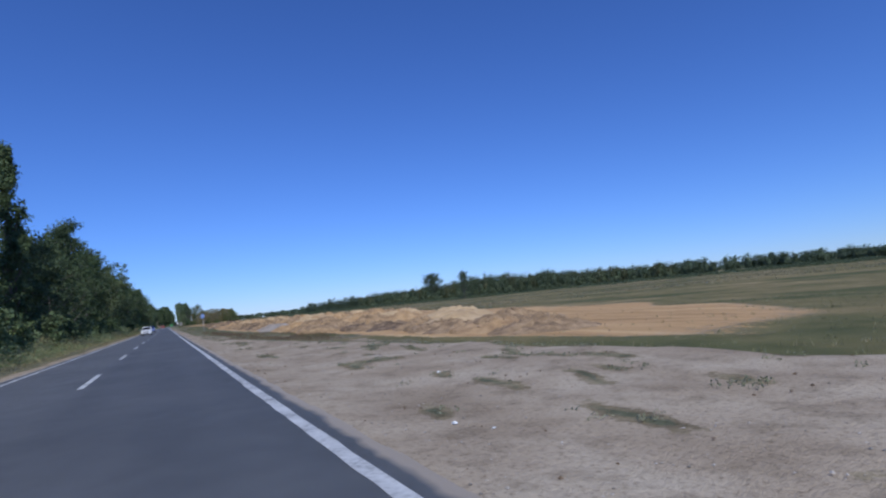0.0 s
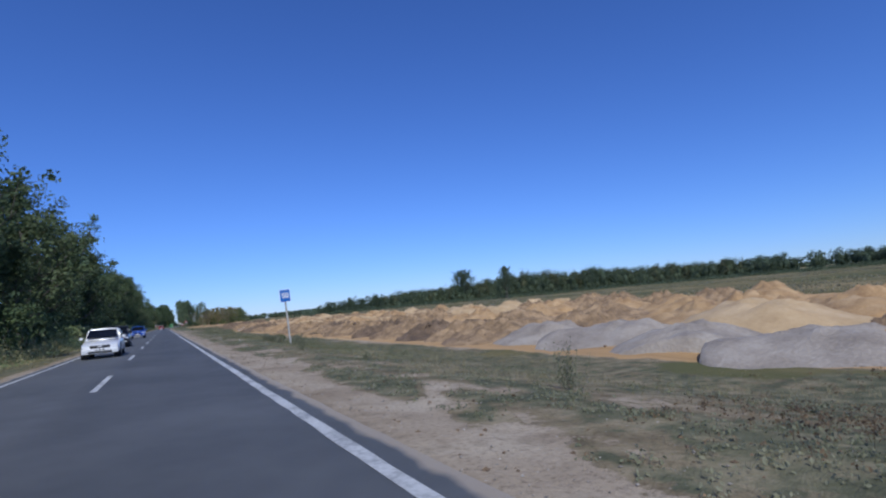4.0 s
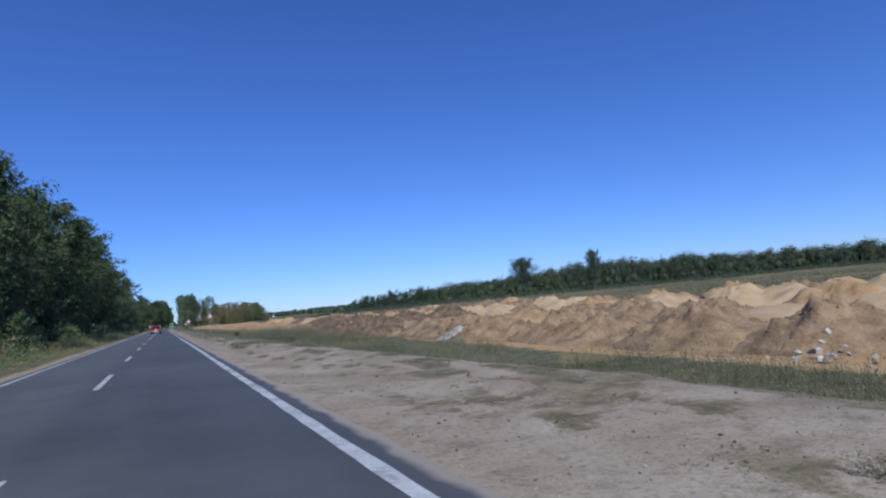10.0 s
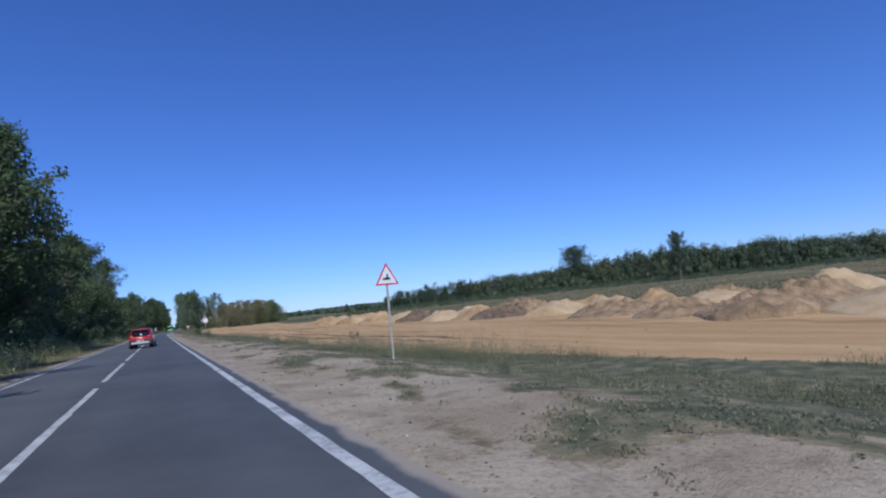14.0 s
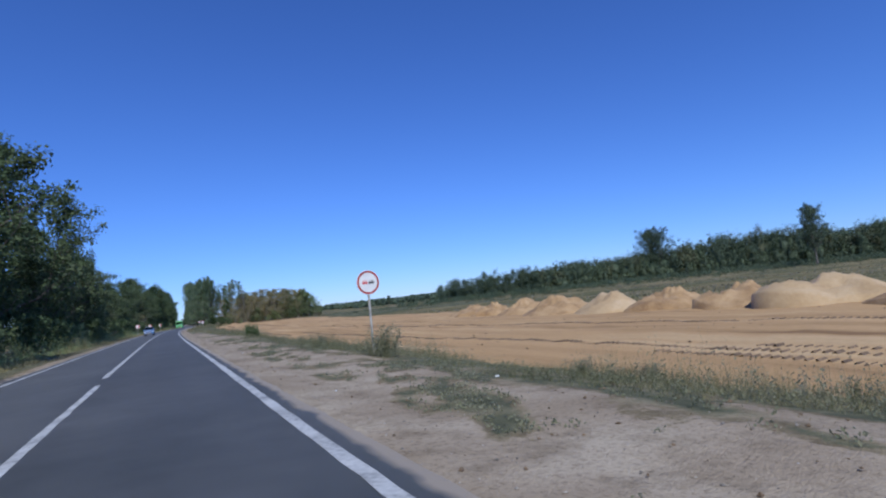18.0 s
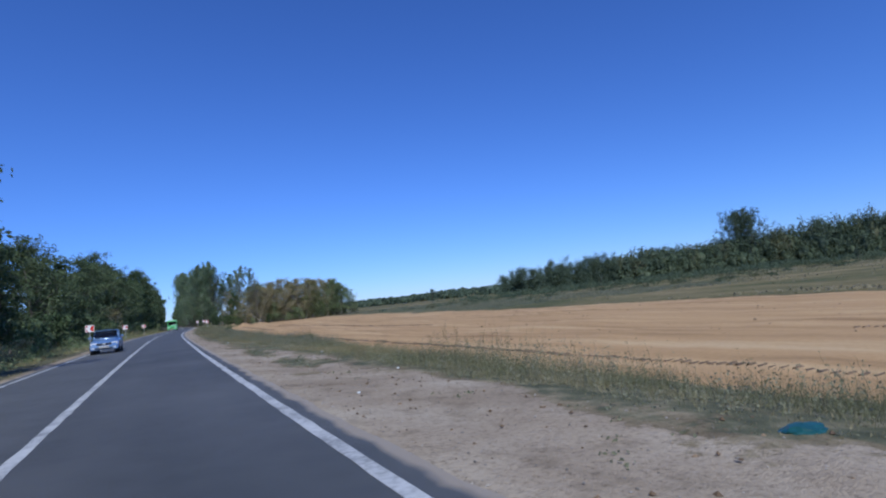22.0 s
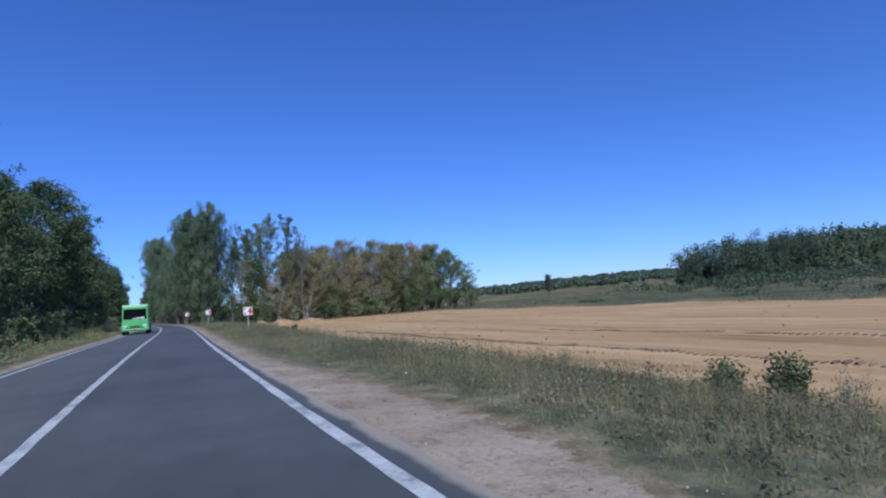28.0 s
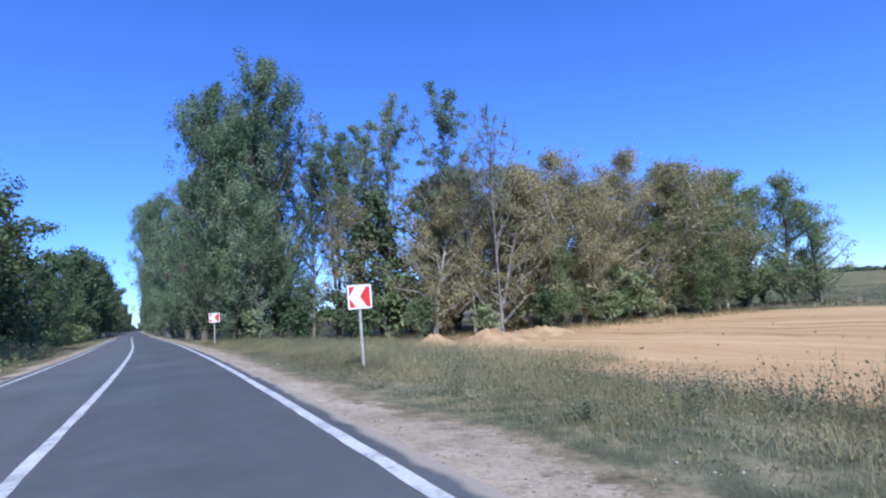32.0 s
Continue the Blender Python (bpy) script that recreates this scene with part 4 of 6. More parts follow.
crown_tree = kind("lone_broad_tree", "broad flat-crowned tree rising above the far wood", BARK, LEAF_FAR, seed=41, h=26, trunk_r=0.5, crown_lo=0.28, spread=13.0, limbs=70, rise=0.55, clump=2.3, leaves=17000, leaf=0.5, top_round=0.45, lean=0.004)
crown_tree.matrix_basis = stand(crown_tree, 293, 593, 0.95, 0.0, 0.05, 1.3)
block_tree = kind("lone_upright_tree", "upright dense tree standing before the far wood", BARK, LEAF_FAR, seed=42, h=22, trunk_r=0.4, crown_lo=0.2, spread=5.0, limbs=44, rise=1.6, clump=1.6, leaves=8000, leaf=0.45, column=0.8, lean=0.004)
block_tree.matrix_basis = stand(block_tree, 276, 484, 1.12, 0.0, 0.05, 1.16)
for x, y, s in ((150, 560, 0.22), (205, 500, 0.16), (120, 640, 0.25), (330, 380, 0.3), (250, 300, 0.14), (420, 250, 0.34)):
    copy_thing(block_tree, stand(block_tree, x, y, s, x))


# ---- heaps of tipped sand and soil ----
def heap_mesh(seed, r, h, lumps, rough, crust=0.0):
    """A tipped heap: a slumped cone with a ragged foot, ridges and clods."""
    rnd = np.random.RandomState(seed)
    rings, sides = (26, 48) if crust > 0.5 else (18, 36)
    a = np.arange(sides) * 2 * math.pi / sides
    tops = [(0, 0, 1.0)] + [(rnd.randn() * r * 0.33, rnd.randn() * r * 0.33, rnd.uniform(0.6, 0.95)) for _ in range(lumps)]
    v = [(0, 0)]
    for k in range(1, rings + 1):
        f = (k / rings) ** 0.9
        wob = 1 + 0.16 * np.sin(a * 2 + seed) + 0.1 * np.sin(a * 3 + seed * 2)
        for s in range(sides):
            v.append((f * r * 1.35 * wob[s] * math.cos(a[s]), f * r * 1.35 * wob[s] * math.sin(a[s])))
    v = np.array(v)
    z = np.zeros(len(v))
    for tx, ty, th in tops:
        d = np.hypot(v[:, 0] - tx, v[:, 1] - ty)
        rr = r * (0.55 + 0.45 * th)
        z = np.maximum(z, th * h * (np.clip(1.12 - d / rr, 0, 1) - np.clip(0.22 - d / rr, 0, 1) * 0.7))
    z *= 0.96 + 0.75 * (fnoise(v[:, 0] * 0.9 + seed * 3, v[:, 1] * 0.9) - 0.5)
    z += rough * (fnoise(v[:, 0] * 2.8 + seed, v[:, 1] * 2.8, 3) - 0.5) * np.clip(z * 2, 0, 1)
    if crust:
        ang = np.arctan2(v[:, 1], v[:, 0])
        gully = np.abs(vnoise(ang * 4.5 + seed, np.hypot(v[:, 0], v[:, 1]) * 0.35 + seed) - 0.5)
        z -= crust * 0.9 * (0.25 - gully).clip(0, 1) * np.clip(z * 1.6, 0, 1)
        lump = fnoise(v[:, 0] * 3.4 + seed, v[:, 1] * 3.4, 2)
        z += crust * 0.20 * smooth(0.52, 0.72, lump) * np.clip(z * 2, 0, 1)
    far = np.hypot(v[:, 0], v[:, 1]) > r * 1.0
    z = np.where(far & (z < 0.12), z - 0.25 * (np.hypot(v[:, 0], v[:, 1]) / r - 1.0) - 0.05, z)
    z[-sides:] = -0.6
    f = [(0, 1 + s, 1 + (s + 1) % sides, 1 + (s + 1) % sides) for s in range(sides)]
    q = []
    for k in range(rings - 1):
        b = 1 + k * sides
        q += [(b + s, b + sides + s, b + sides + (s + 1) % sides, b + (s + 1) % sides) for s in range(sides)]
    tri = [(0, 1 + s, 1 + (s + 1) % sides) for s in range(sides)]
    me = bpy.data.meshes.new("heap")
    me.from_pydata(np.column_stack([v, z]).tolist(), [], tri + q)
    me.polygons.foreach_set("use_smooth", [True] * len(me.polygons))
    me.update()
    return me


HEAPS = {}
for mat_name, ma, label, rough in (("orange", SAND, "tipped heap of orange sand on the stripped field", 0.42), ("pale", PALE_SAND, "smooth heap of pale sand on the stripped field", 0.22),
                                   ("clay", CLAY, "lumpy heap of orange-brown clayey sand", 0.5), ("soil", SOIL, "rough heap of dark crumbling soil and sand", 0.5), ("chalk", CHALK, "heap of pale chalky rubble on the field", 0.6), ("grey", GREY_SAND, "low heap of grey gravel beside the verge", 0.2)):
    HEAPS[mat_name] = []
    for k in range(4 if mat_name != "grey" else 2):
        me = heap_mesh(50 + k * 7 + len(mat_name), 3.0, 1.5, 2 + k % 3, rough, {"soil": 1.0, "clay": 1.0, "chalk": 1.0, "orange": 0.35}.get(mat_name, 0.0))
        me.materials.append(ma)
        HEAPS[mat_name].append((me, label))
rh = random.Random(12)
TIPPED = []


def heap(x, y, r, h, kind_name="orange"):
    me, label = rh.choice(HEAPS[kind_name])
    ob = tagged(new("sand_mound" if kind_name != "soil" else "soil_mound", me), label, "heap", "tipped heaps")
    ob.matrix_basis = Matrix.LocRotScale((x, y, float(ground_z(x, y)) - 0.04), Euler((0, 0, rh.uniform(0, 6.28))), (r / 3, r / 3, h / 1.5))
    TIPPED.append((me, ob.matrix_basis.copy(), x, kind_name))


def near_kind(y):
    if 84 < y < 102:
        return "grey"
    if 42 < y < 60:
        return rh.choice(("soil", "clay", "soil"))
    if 112 < y < 150 or 172 < y < 188 or 238 < y < 262:
        return rh.choice(("soil", "clay", "clay") if y < 170 else ("soil", "soil", "clay"))
    return rh.choice(("clay", "clay", "clay", "orange", "clay") if y > 100 else ("clay", "orange", "orange"))


y = 26.0
while y < 249:
    heap(18.6 + rh.uniform(-0.9, 1.2) + (3.0 if y < 60 else 0), y, rh.uniform(2.4, 3.4), rh.uniform(0.95, 1.4) * (0.7 if y < 60 else 1.0) * (0.8 if 84 < y < 102 else 1), near_kind(y))
    y += rh.uniform(3.6, 5.4)
for x, y, r, h, what in ((20.0, 252.0, 3.6, 1.7, "soil"), (19.8, 257.0, 3.4, 1.8, "soil"), (19.6, 262.2, 3.4, 1.25, "clay"), (20.0, 267.0, 3.0, 1.0, "clay"), (23.0, 256.5, 3.4, 1.7, "soil")):
    heap(x, y, r, h, what)
heap(19.3, 221.9, 2.1, 0.8, "chalk")
heap(17.5, 201.6, 0.95, 0.62, "chalk")
for row, (x0, y0, y1, lo, hi) in enumerate(((24.5, 34, 275, 1.05, 1.6), (31.0, 52, 300, 1.1, 1.7), (39.0, 85, 330, 1.2, 1.8), (48.0, 110, 300, 1.3, 2.0))):
    y = y0 + row
    while y < y1:
        heap(x0 + rh.uniform(-2, 2), y, rh.uniform(2.6, 3.8), rh.uniform(lo, hi), rh.choice(("orange", "clay", "orange", "pale", "pale", "clay")))
        y += rh.uniform(5.0, 8.5)
for k, y in enumerate((302, 309, 316, 323.5, 331, 338, 345, 350.5)):
    heap(36.5 - k * 0.3 + rh.uniform(-0.8, 0.8), y, rh.uniform(2.9, 3.5), rh.uniform(1.3, 1.6), "soil" if k in (2, 5) else rh.choice(("orange", "pale", "pale")))
for x, y, r, h, what in ((36.6, 399.4, 3.2, 1.35, "orange"), (35.8, 393.2, 2.1, 1.6, "orange"), (35.2, 386.6, 2.9, 1.5, "orange"), (33.6, 379.4, 3.0, 1.6, "orange"), (34.0, 373.0, 2.8, 1.7, "pale"), (34.6, 367.2, 2.7, 1.6, "orange"), (34.8, 361.8, 2.7, 1.6, "orange"), (34.8, 356.4, 2.8, 1.7, "pale"),
                         (18.6, 239.8, 3.3, 1.75, "soil"), (20.6, 236.6, 3.4, 1.9, "soil"), (22.5, 241.0, 3.2, 1.8, "soil"), (24.6, 236.8, 3.6, 2.0, "soil"), (17.9, 235.0, 3.0, 1.7, "soil")):
    heap(x, y, r, h, what)
heap(26.5, 611.5, 1.7, 0.8, "orange")
heap(30.0, 610.5, 2.4, 0.9, "orange")
heap(35.5, 612.0, 2.2, 0.7, "orange")
heap(22.5, 612.5, 1.8, 0.5, "pale")


# ---- grass on the verges ----
def blades(name, label, n, y0, y1, u0, u1, density, height, width, mat, seed, per=7, spread=0.09):
    """Tufts of bent blades, set where the density function allows."""
    rnd = np.random.RandomState(seed)
    y = rnd.uniform(y0, y1, n)
    u = rnd.uniform(u0, u1, n)
    x = u + axis(y)
    keep = rnd.rand(n) < density(x, y, u)
    x, y, u = x[keep], y[keep], u[keep]
    z = ground_z(x, y)
    hh = height(x, y, u) * rnd.uniform(0.6, 1.25, len(x))
    k = len(x) * per
    bx = np.repeat(x, per) + rnd.randn(k) * spread
    by = np.repeat(y, per) + rnd.randn(k) * spread
    bz = np.repeat(z, per) - 0.02
    bh = np.repeat(hh, per) * rnd.uniform(0.5, 1.15, k)
    a = rnd.rand(k) * 6.283
    tip = rnd.rand(k) * 1.1 * bh
    ta = rnd.rand(k) * 6.283
    w = width * rnd.uniform(0.7, 1.4, k) / (1 + 3.0 * bh)
    dx, dy = np.cos(a) * w, np.sin(a) * w
    v = np.stack([np.stack([bx - dx, by - dy, bz], 1), np.stack([bx + dx, by + dy, bz], 1),
                  np.stack([bx + np.cos(ta) * tip, by + np.sin(ta) * tip, bz + bh], 1)], 1).reshape(-1, 3)
    me = fill(name, v, np.arange(3 * k).reshape(k, 3))
    return tagged(part(name, me, mat), label, "grass", kind="stuff")


def green_need(x, y, u):
    return grass_cover(x, y) * smooth(0.30, 0.52, fnoise(x * 0.45, y * 0.4) + 0.25 * smooth(380, 470, y))


def straw_need(x, y, u):
    return grass_cover(x, y) * smooth(0.41, 0.60, fnoise(x * 0.3 + 60, y * 0.22 + 8) + 0.10 * smooth(430, 560, y) + 0.06 * smooth(190, 170, y) + 0.1 * smooth(105, 90, y) + 0.2 * smooth(222, 232, y) * smooth(292, 280, y) * smooth(1.2, 0.4, np.abs(u - shoulder(y) - 2.6)))


def verge_height(x, y, u):
    s = shoulder(y)
    tall = 0.05 + 0.13 * smooth(0.3, 2.5, u - s) * smooth(0.35, 0.65, fnoise(x * 0.25 + 20, y * 0.2))
    return tall + (0.05 * smooth(400, 450, y) + 0.08 * smooth(505, 540, y)) * smooth(0.3, 2.0, u - s)


def growth(name, label, n, u0, u1, reach, size, mat, seed, y0=4, y1=628, bushy=0.11):
    """Leafy weeds grown together; reach(x, y, u) is their height, 0 where there are none."""
    rnd = np.random.RandomState(seed)
    y = rnd.uniform(y0, y1, n)
    u = rnd.uniform(u0, u1, n)
    x = u + axis(y)
    h = reach(x, y, u)
    k = (h > 0.02) & (rnd.rand(n) < np.clip(h / 0.16, 0, 1) ** 1.3 + (h < 0.08) * (h > 0.06))
    x, y, h = x[k], y[k], h[k]
    per = 8
    x, y = x + rnd.randn(len(x)) * 0.06, y + rnd.randn(len(x)) * 0.06
    g = ground_z(x, y)
    tall = h * rnd.uniform(0.5, 1.2, len(x))
    lean = rnd.randn(len(x), 2) * 0.22 * tall[:, None]
    X, Y, G, H = np.repeat(x, per), np.repeat(y, per), np.repeat(g, per), np.repeat(tall, per)
    f = np.tile((np.arange(per) + 0.5) / per, len(x)) * rnd.uniform(0.8, 1.05, len(X))
    a, r = rnd.rand(len(X)) * 6.283, (0.4 * size + bushy * rnd.rand(len(X))) * (1.25 - 0.7 * f)
    L = np.repeat(lean, per, 0) * (f * f)[:, None]
    P = np.stack([X + np.cos(a) * r + L[:, 0], Y + np.sin(a) * r + L[:, 1], G + H * f + 0.01], 1)
    leaves = leaf_cloud(name, P, np.stack([np.cos(a), np.sin(a), 0 * a + 0.4], 1), size, rnd)
    co = np.empty(len(leaves.vertices) * 3, np.float32)
    leaves.vertices.foreach_get("co", co)
    bpy.data.meshes.remove(leaves)
    a = rnd.rand(len(x)) * 6.283
    dx, dy, z0 = np.cos(a) * 0.0035, np.sin(a) * 0.0035, g - 0.03
    tip = np.stack([x + lean[:, 0], y + lean[:, 1], g + tall], 1)
    side = np.stack([dx, dy, 0 * dx], 1)
    stems = np.stack([np.stack([x - dx, y - dy, z0], 1), np.stack([x + dx, y + dy, z0], 1), tip + side * 0.4, tip - side * 0.4], 1).reshape(-1, 3)
    verts = np.concatenate([co.reshape(-1, 3), stems])
    me = fill(name, verts, np.arange(len(verts)).reshape(-1, 4))
    return tagged(part(name, me, mat), label, "weeds", kind="stuff")


def tangle(x, y, u):
    """Weeds up to knee height where the verge is overgrown."""
    lush = np.interp(y, (0, 95, 110, 160, 200, 212, 235, 270, 300, 330, 380, 420, 450, 480, 510, 560, 630), (0.1, 0.2, 0.5, 0.45, 0.8, 1.0, 1.1, 1.1, 0.85, 0.95, 1.0, 0.95, 0.8, 0.5, 0.55, 0.7, 0.9))
    k = smooth(0.62 - 0.3 * lush, 0.86 - 0.3 * lush, fnoise(x * 0.22 + 11, y * 0.13 + 4) + 0.3 * (fnoise(x * 1.1, y * 0.8) - 0.5))
    end = np.interp(y, (60, 180, 195, 222, 285, 295), (12.4, 12.8, 14.6, 16.5, 16.5, 13.4))
    low = 2.2 * smooth(222, 232, y) * smooth(292, 280, y)
    back = smooth(0.6 + low, 2.6 + low * 0.8, u - shoulder(y)) * (1 - smooth(end - 1.2, end, u)) * (1 + 0.3 * smooth(7.5, 10.0, u))
    return k * back * smooth(0.4, 0.95, grass_cover(x, y)) * (0.24 + 0.40 * lush) * (1 + 0.2 * smooth(225, 240, y) * smooth(315, 295, y)) * (0.6 + 0.8 * fnoise(x * 0.7, y * 0.6 + 13))


blades("verge_grass", "uneven green and drying roadside grass", 95000, 0, 640, 3.6, 13.5, green_need, verge_height, 0.006, GRASS, 1, per=7, spread=0.28)
blades("dry_grass", "straw-coloured dry grass along the verge", 80000, 0, 640, 3.6, 13.5, straw_need, lambda x, y, u: verge_height(x, y, u) * 0.7, 0.0045, STRAW, 2, per=6, spread=0.26)
growth("overgrown_weeds", "tangled green weeds along the verge", 66000, 5.0, 16.4, tangle, 0.038, LEAF_WEED, 21, 4, 470)
growth("withered_weeds", "olive and straw-coloured weeds withering along the verge", 40000, 5.0, 16.4, lambda x, y, u: tangle(x, y, u) * (0.55 + 0.8 * smooth(0.42, 0.6, fnoise(x * 0.25 + 30, y * 0.15))), 0.034, LEAF_WITHERED, 26, 4, 470)
growth("ripe_weeds", "tall olive weeds and grass going to seed", 19000, 4.6, 13.6, lambda x, y, u: np.maximum(tangle(x, y, u) * 1.15, 0.34 * grass_cover(x, y) * smooth(1.2, 4.0, u - shoulder(y))), 0.038, GRASS, 23, 470, 628)
growth("field_edge_weeds", "bushy dark green weeds along the field's edge", 22000, 6.2, 12.8, lambda x, y, u: smooth(0.46, 0.56, fnoise(x * 0.3 + 21, y * 0.16 + 5)) * (0.25 + 0.45 * smooth(7.0, 10.0, u)) * grass_cover(x, y) * (0.5 + fnoise(x * 0.9, y * 0.8)), 0.05, LEAF_WEED, 25, 440, 628)
growth("seedy_weeds", "tall grey-olive weeds with drying seed heads", 24000, 4.6, 13.0, lambda x, y, u: smooth(0.44, 0.58, fnoise(x * 0.26 + 51, y * 0.18 + 15)) * (0.22 + 0.4 * smooth(6.0, 9.5, u)) * grass_cover(x, y) * (0.5 + fnoise(x * 0.8, y * 0.7 + 3)), 0.042, LEAF_WITHERED, 27, 440, 628)
growth("dry_weeds", "thin reddish-brown dry weeds on the sandy verge", 9000, 5.5, 15.5, lambda x, y, u: smooth(0.40, 0.56, fnoise(x * 0.25 + 5, y * 0.2 + 2)) * smooth(0.2, 1.5, u - shoulder(y)) * smooth(36, 44, y) * smooth(88, 76, y) * 0.3, 0.035, LEAF_RUST, 24, 34, 90)
growth("creeping_weeds", "flat dark weeds creeping over the sandy shoulder", 105000, 3.9, 11.0, mats, 0.038, LEAF_WEED, 22)
growth("belt_foot_weeds", "tall olive weeds and brambles at the foot of the tree belt", 12000, -9.8, -5.9, lambda x, y, u: smooth(5.6, 7.6, -u) * (0.45 + 1.5 * smooth(0.38, 0.62, fnoise(x * 0.2 + 9, y * 0.12))) * (0.6 + 0.7 * fnoise(x * 0.7, y * 0.5)), 0.11, LEAF_MID, 28, 24, 640, 0.3)
growth("belt_foot_weeds", "drying yellowish weeds beside the tree belt", 8500, -9.0, -5.0, lambda x, y, u: smooth(4.9, 6.6, -u) * (0.3 + 1.1 * smooth(0.42, 0.6, fnoise(x * 0.2 + 40, y * 0.1))) * (0.6 + 0.7 * fnoise(x * 0.7, y * 0.5)), 0.09, LEAF_DRY, 29, 24, 640, 0.25)
blades("far_verge_grass", "dry grass strip beside the far lane", 24000, 20, 700, -10.5, -3.5, lambda x, y, u: grass_cover(x, y) * 0.6, lambda x, y, u: 0.12 + 0.25 * smooth(5, 9, -u), 0.016, STRAW, 3, per=5)
blades("meadow_grass", "rough dry meadow grass", 26000, -5, 640, 12, 46, lambda x, y, u: (1 - sand_cover(x, y)) * smooth(12, 15, u) * smooth(60, 20, y) + (1 - sand_cover(x, y)) * smooth(38, 44, u) * smooth(380, 420, y), lambda x, y, u: 0.22 + 0.0 * u, 0.018, GRASS, 4, per=5)
def ripe(x, y, u):
    return grass_cover(x, y) * smooth(0.1, 1.5, u - shoulder(y))


def ripe_height(x, y, u):
    return (0.09 + 0.30 * smooth(1.0, 4.0, u - shoulder(y))) * (0.6 + 0.8 * fnoise(x * 0.6 + 4, y * 0.5))


blades("olive_grass", "olive grass on the overgrown verge", 34000, 425, 628, 4.6, 13.6, ripe, ripe_height, 0.006, GRASS, 31, per=6, spread=0.3)
blades("tawny_grass", "tawny dry grass on the overgrown verge", 58000, 425, 628, 4.6, 13.6, lambda x, y, u: ripe(x, y, u) * smooth(0.38, 0.55, fnoise(x * 0.35, y * 0.25 + 9)), ripe_height, 0.006, STRAW, 32, per=6, spread=0.3)
blades("russet_grass", "russet seed grass on the overgrown verge", 34000, 470, 628, 4.6, 13.6, lambda x, y, u: ripe(x, y, u) * smooth(0.40, 0.58, fnoise(x * 0.3 + 77, y * 0.2)), lambda x, y, u: ripe_height(x, y, u) * 0.8, 0.006, LEAF_RUST, 33, per=6, spread=0.3)
blades("rank_grass", "rank green grass among the weeds", 85000, 100, 430, 5.0, 16.4, lambda x, y, u: smooth(0.03, 0.2, tangle(x, y, u)), lambda x, y, u: 0.08 + 0.75 * tangle(x, y, u), 0.006, GRASS, 34, per=6, spread=0.25)
blades("feather_grass", "tall pale grass stems along the overgrown verge", 12000, 425, 625, 5.6, 13.5, lambda x, y, u: grass_cover(x, y) * smooth(0.8, 2.6, u - shoulder(y)) * smooth(0.42, 0.6, fnoise(x * 0.3, y * 0.2 + 50)), lambda x, y, u: 0.42 + 0.0 * u, 0.0032, GRASS, 16, per=6, spread=0.4)
blades("field_edge_grass", "dark green grass at the far edge of the sand", 42000, 470, 640, 36, 95, lambda x, y, u: (1 - sand_cover(x, y)) * smooth(0.36, 0.5, fnoise(x * 0.08, y * 0.08)), lambda x, y, u: 0.55 + 0.0 * u, 0.04, LEAF_WEED, 17, per=5, spread=0.3)
blades("bank_grass", "tall uncut grass on the bank beside the road", 8000, 596, 640, 5.6, 16, lambda x, y, u: smooth(5.6, 7.5, u), lambda x, y, u: 0.35 + 0.45 * smooth(6, 9, u), 0.014, GRASS, 15, per=6, spread=0.16)
blades("wood_edge_grass", "tall tan grass at the foot of the wood", 9000, 606, 630, 6.5, 72, lambda x, y, u: smooth(613, 617, y + (u - 10) * 0.14), lambda x, y, u: 0.55 + 0.0 * u, 0.02, STRAW, 14, per=6, spread=0.16)


# ---- loose stones and clods ----
def pebbles(name, label, n, y0, y1, place, size, mat, seed):
    rnd = np.random.RandomState(seed)
    y = rnd.uniform(y0, y1, n)
    u, keep = place(y, rnd)
    y, u = y[keep], u[keep]
    x = u + axis(y)
    z = ground_z(x, y)
    k = len(x)
    s = size * np.exp(np.clip(rnd.randn(k), -2, 1.3) * 0.5)
    base = np.array([(1, 0, 0), (0, 1, 0), (-1, 0, 0), (0, -1, 0), (0, 0, 0.7), (0, 0, -0.5)], float)
    v = base[None] * s[:, None, None] * rnd.uniform(0.6, 1.4, (k, 6, 1))
    a = rnd.rand(k) * 6.283
    c, sn = np.cos(a)[:, None], np.sin(a)[:, None]
    v = np.stack([v[..., 0] * c - v[..., 1] * sn, v[..., 0] * sn + v[..., 1] * c, v[..., 2]], -1) + np.stack([x, y, z + s * 0.2], 1)[:, None]
    f = np.array([(0, 1, 4), (1, 2, 4), (2, 3, 4), (3, 0, 4), (1, 0, 5), (2, 1, 5), (3, 2, 5), (0, 3, 5)])
    faces = (f[None] + 6 * np.arange(k)[:, None, None]).reshape(-1, 3)
    return tagged(part(name, fill(name, v.reshape(-1, 3), faces), mat), label, "stones", kind="stuff")


pebbles("shoulder_gravel", "scattered pebbles on the sandy shoulder", 15000, 0, 640, lambda y, r: (3.3 + r.rand(len(y)) ** 1.3 * (shoulder(y) - 2.6), np.ones(len(y), bool)), 0.0105, STONE, 5)
pebbles("fine_gravel", "fine grey and brown gravel along the road's edge", 20000, 0, 640, lambda y, r: (3.3 + r.rand(len(y)) ** 1.6 * 3.4, np.ones(len(y), bool)), 0.0095, STONE, 15)
pebbles("dark_clods", "small dark clods and dry droppings of soil on the bare shoulder", 7000, 0, 460, lambda y, r: (3.5 + r.rand(len(y)) * (shoulder(y) - 2.2), np.ones(len(y), bool)), 0.017, SOIL, 16)
pebbles("field_clods", "clods of soil lying on the sand", 2200, 20, 615, lambda y, r: ((u := r.uniform(11, 40, len(y))), sand_cover(u + axis(y), y) > 0.5), 0.04, SOIL, 6)


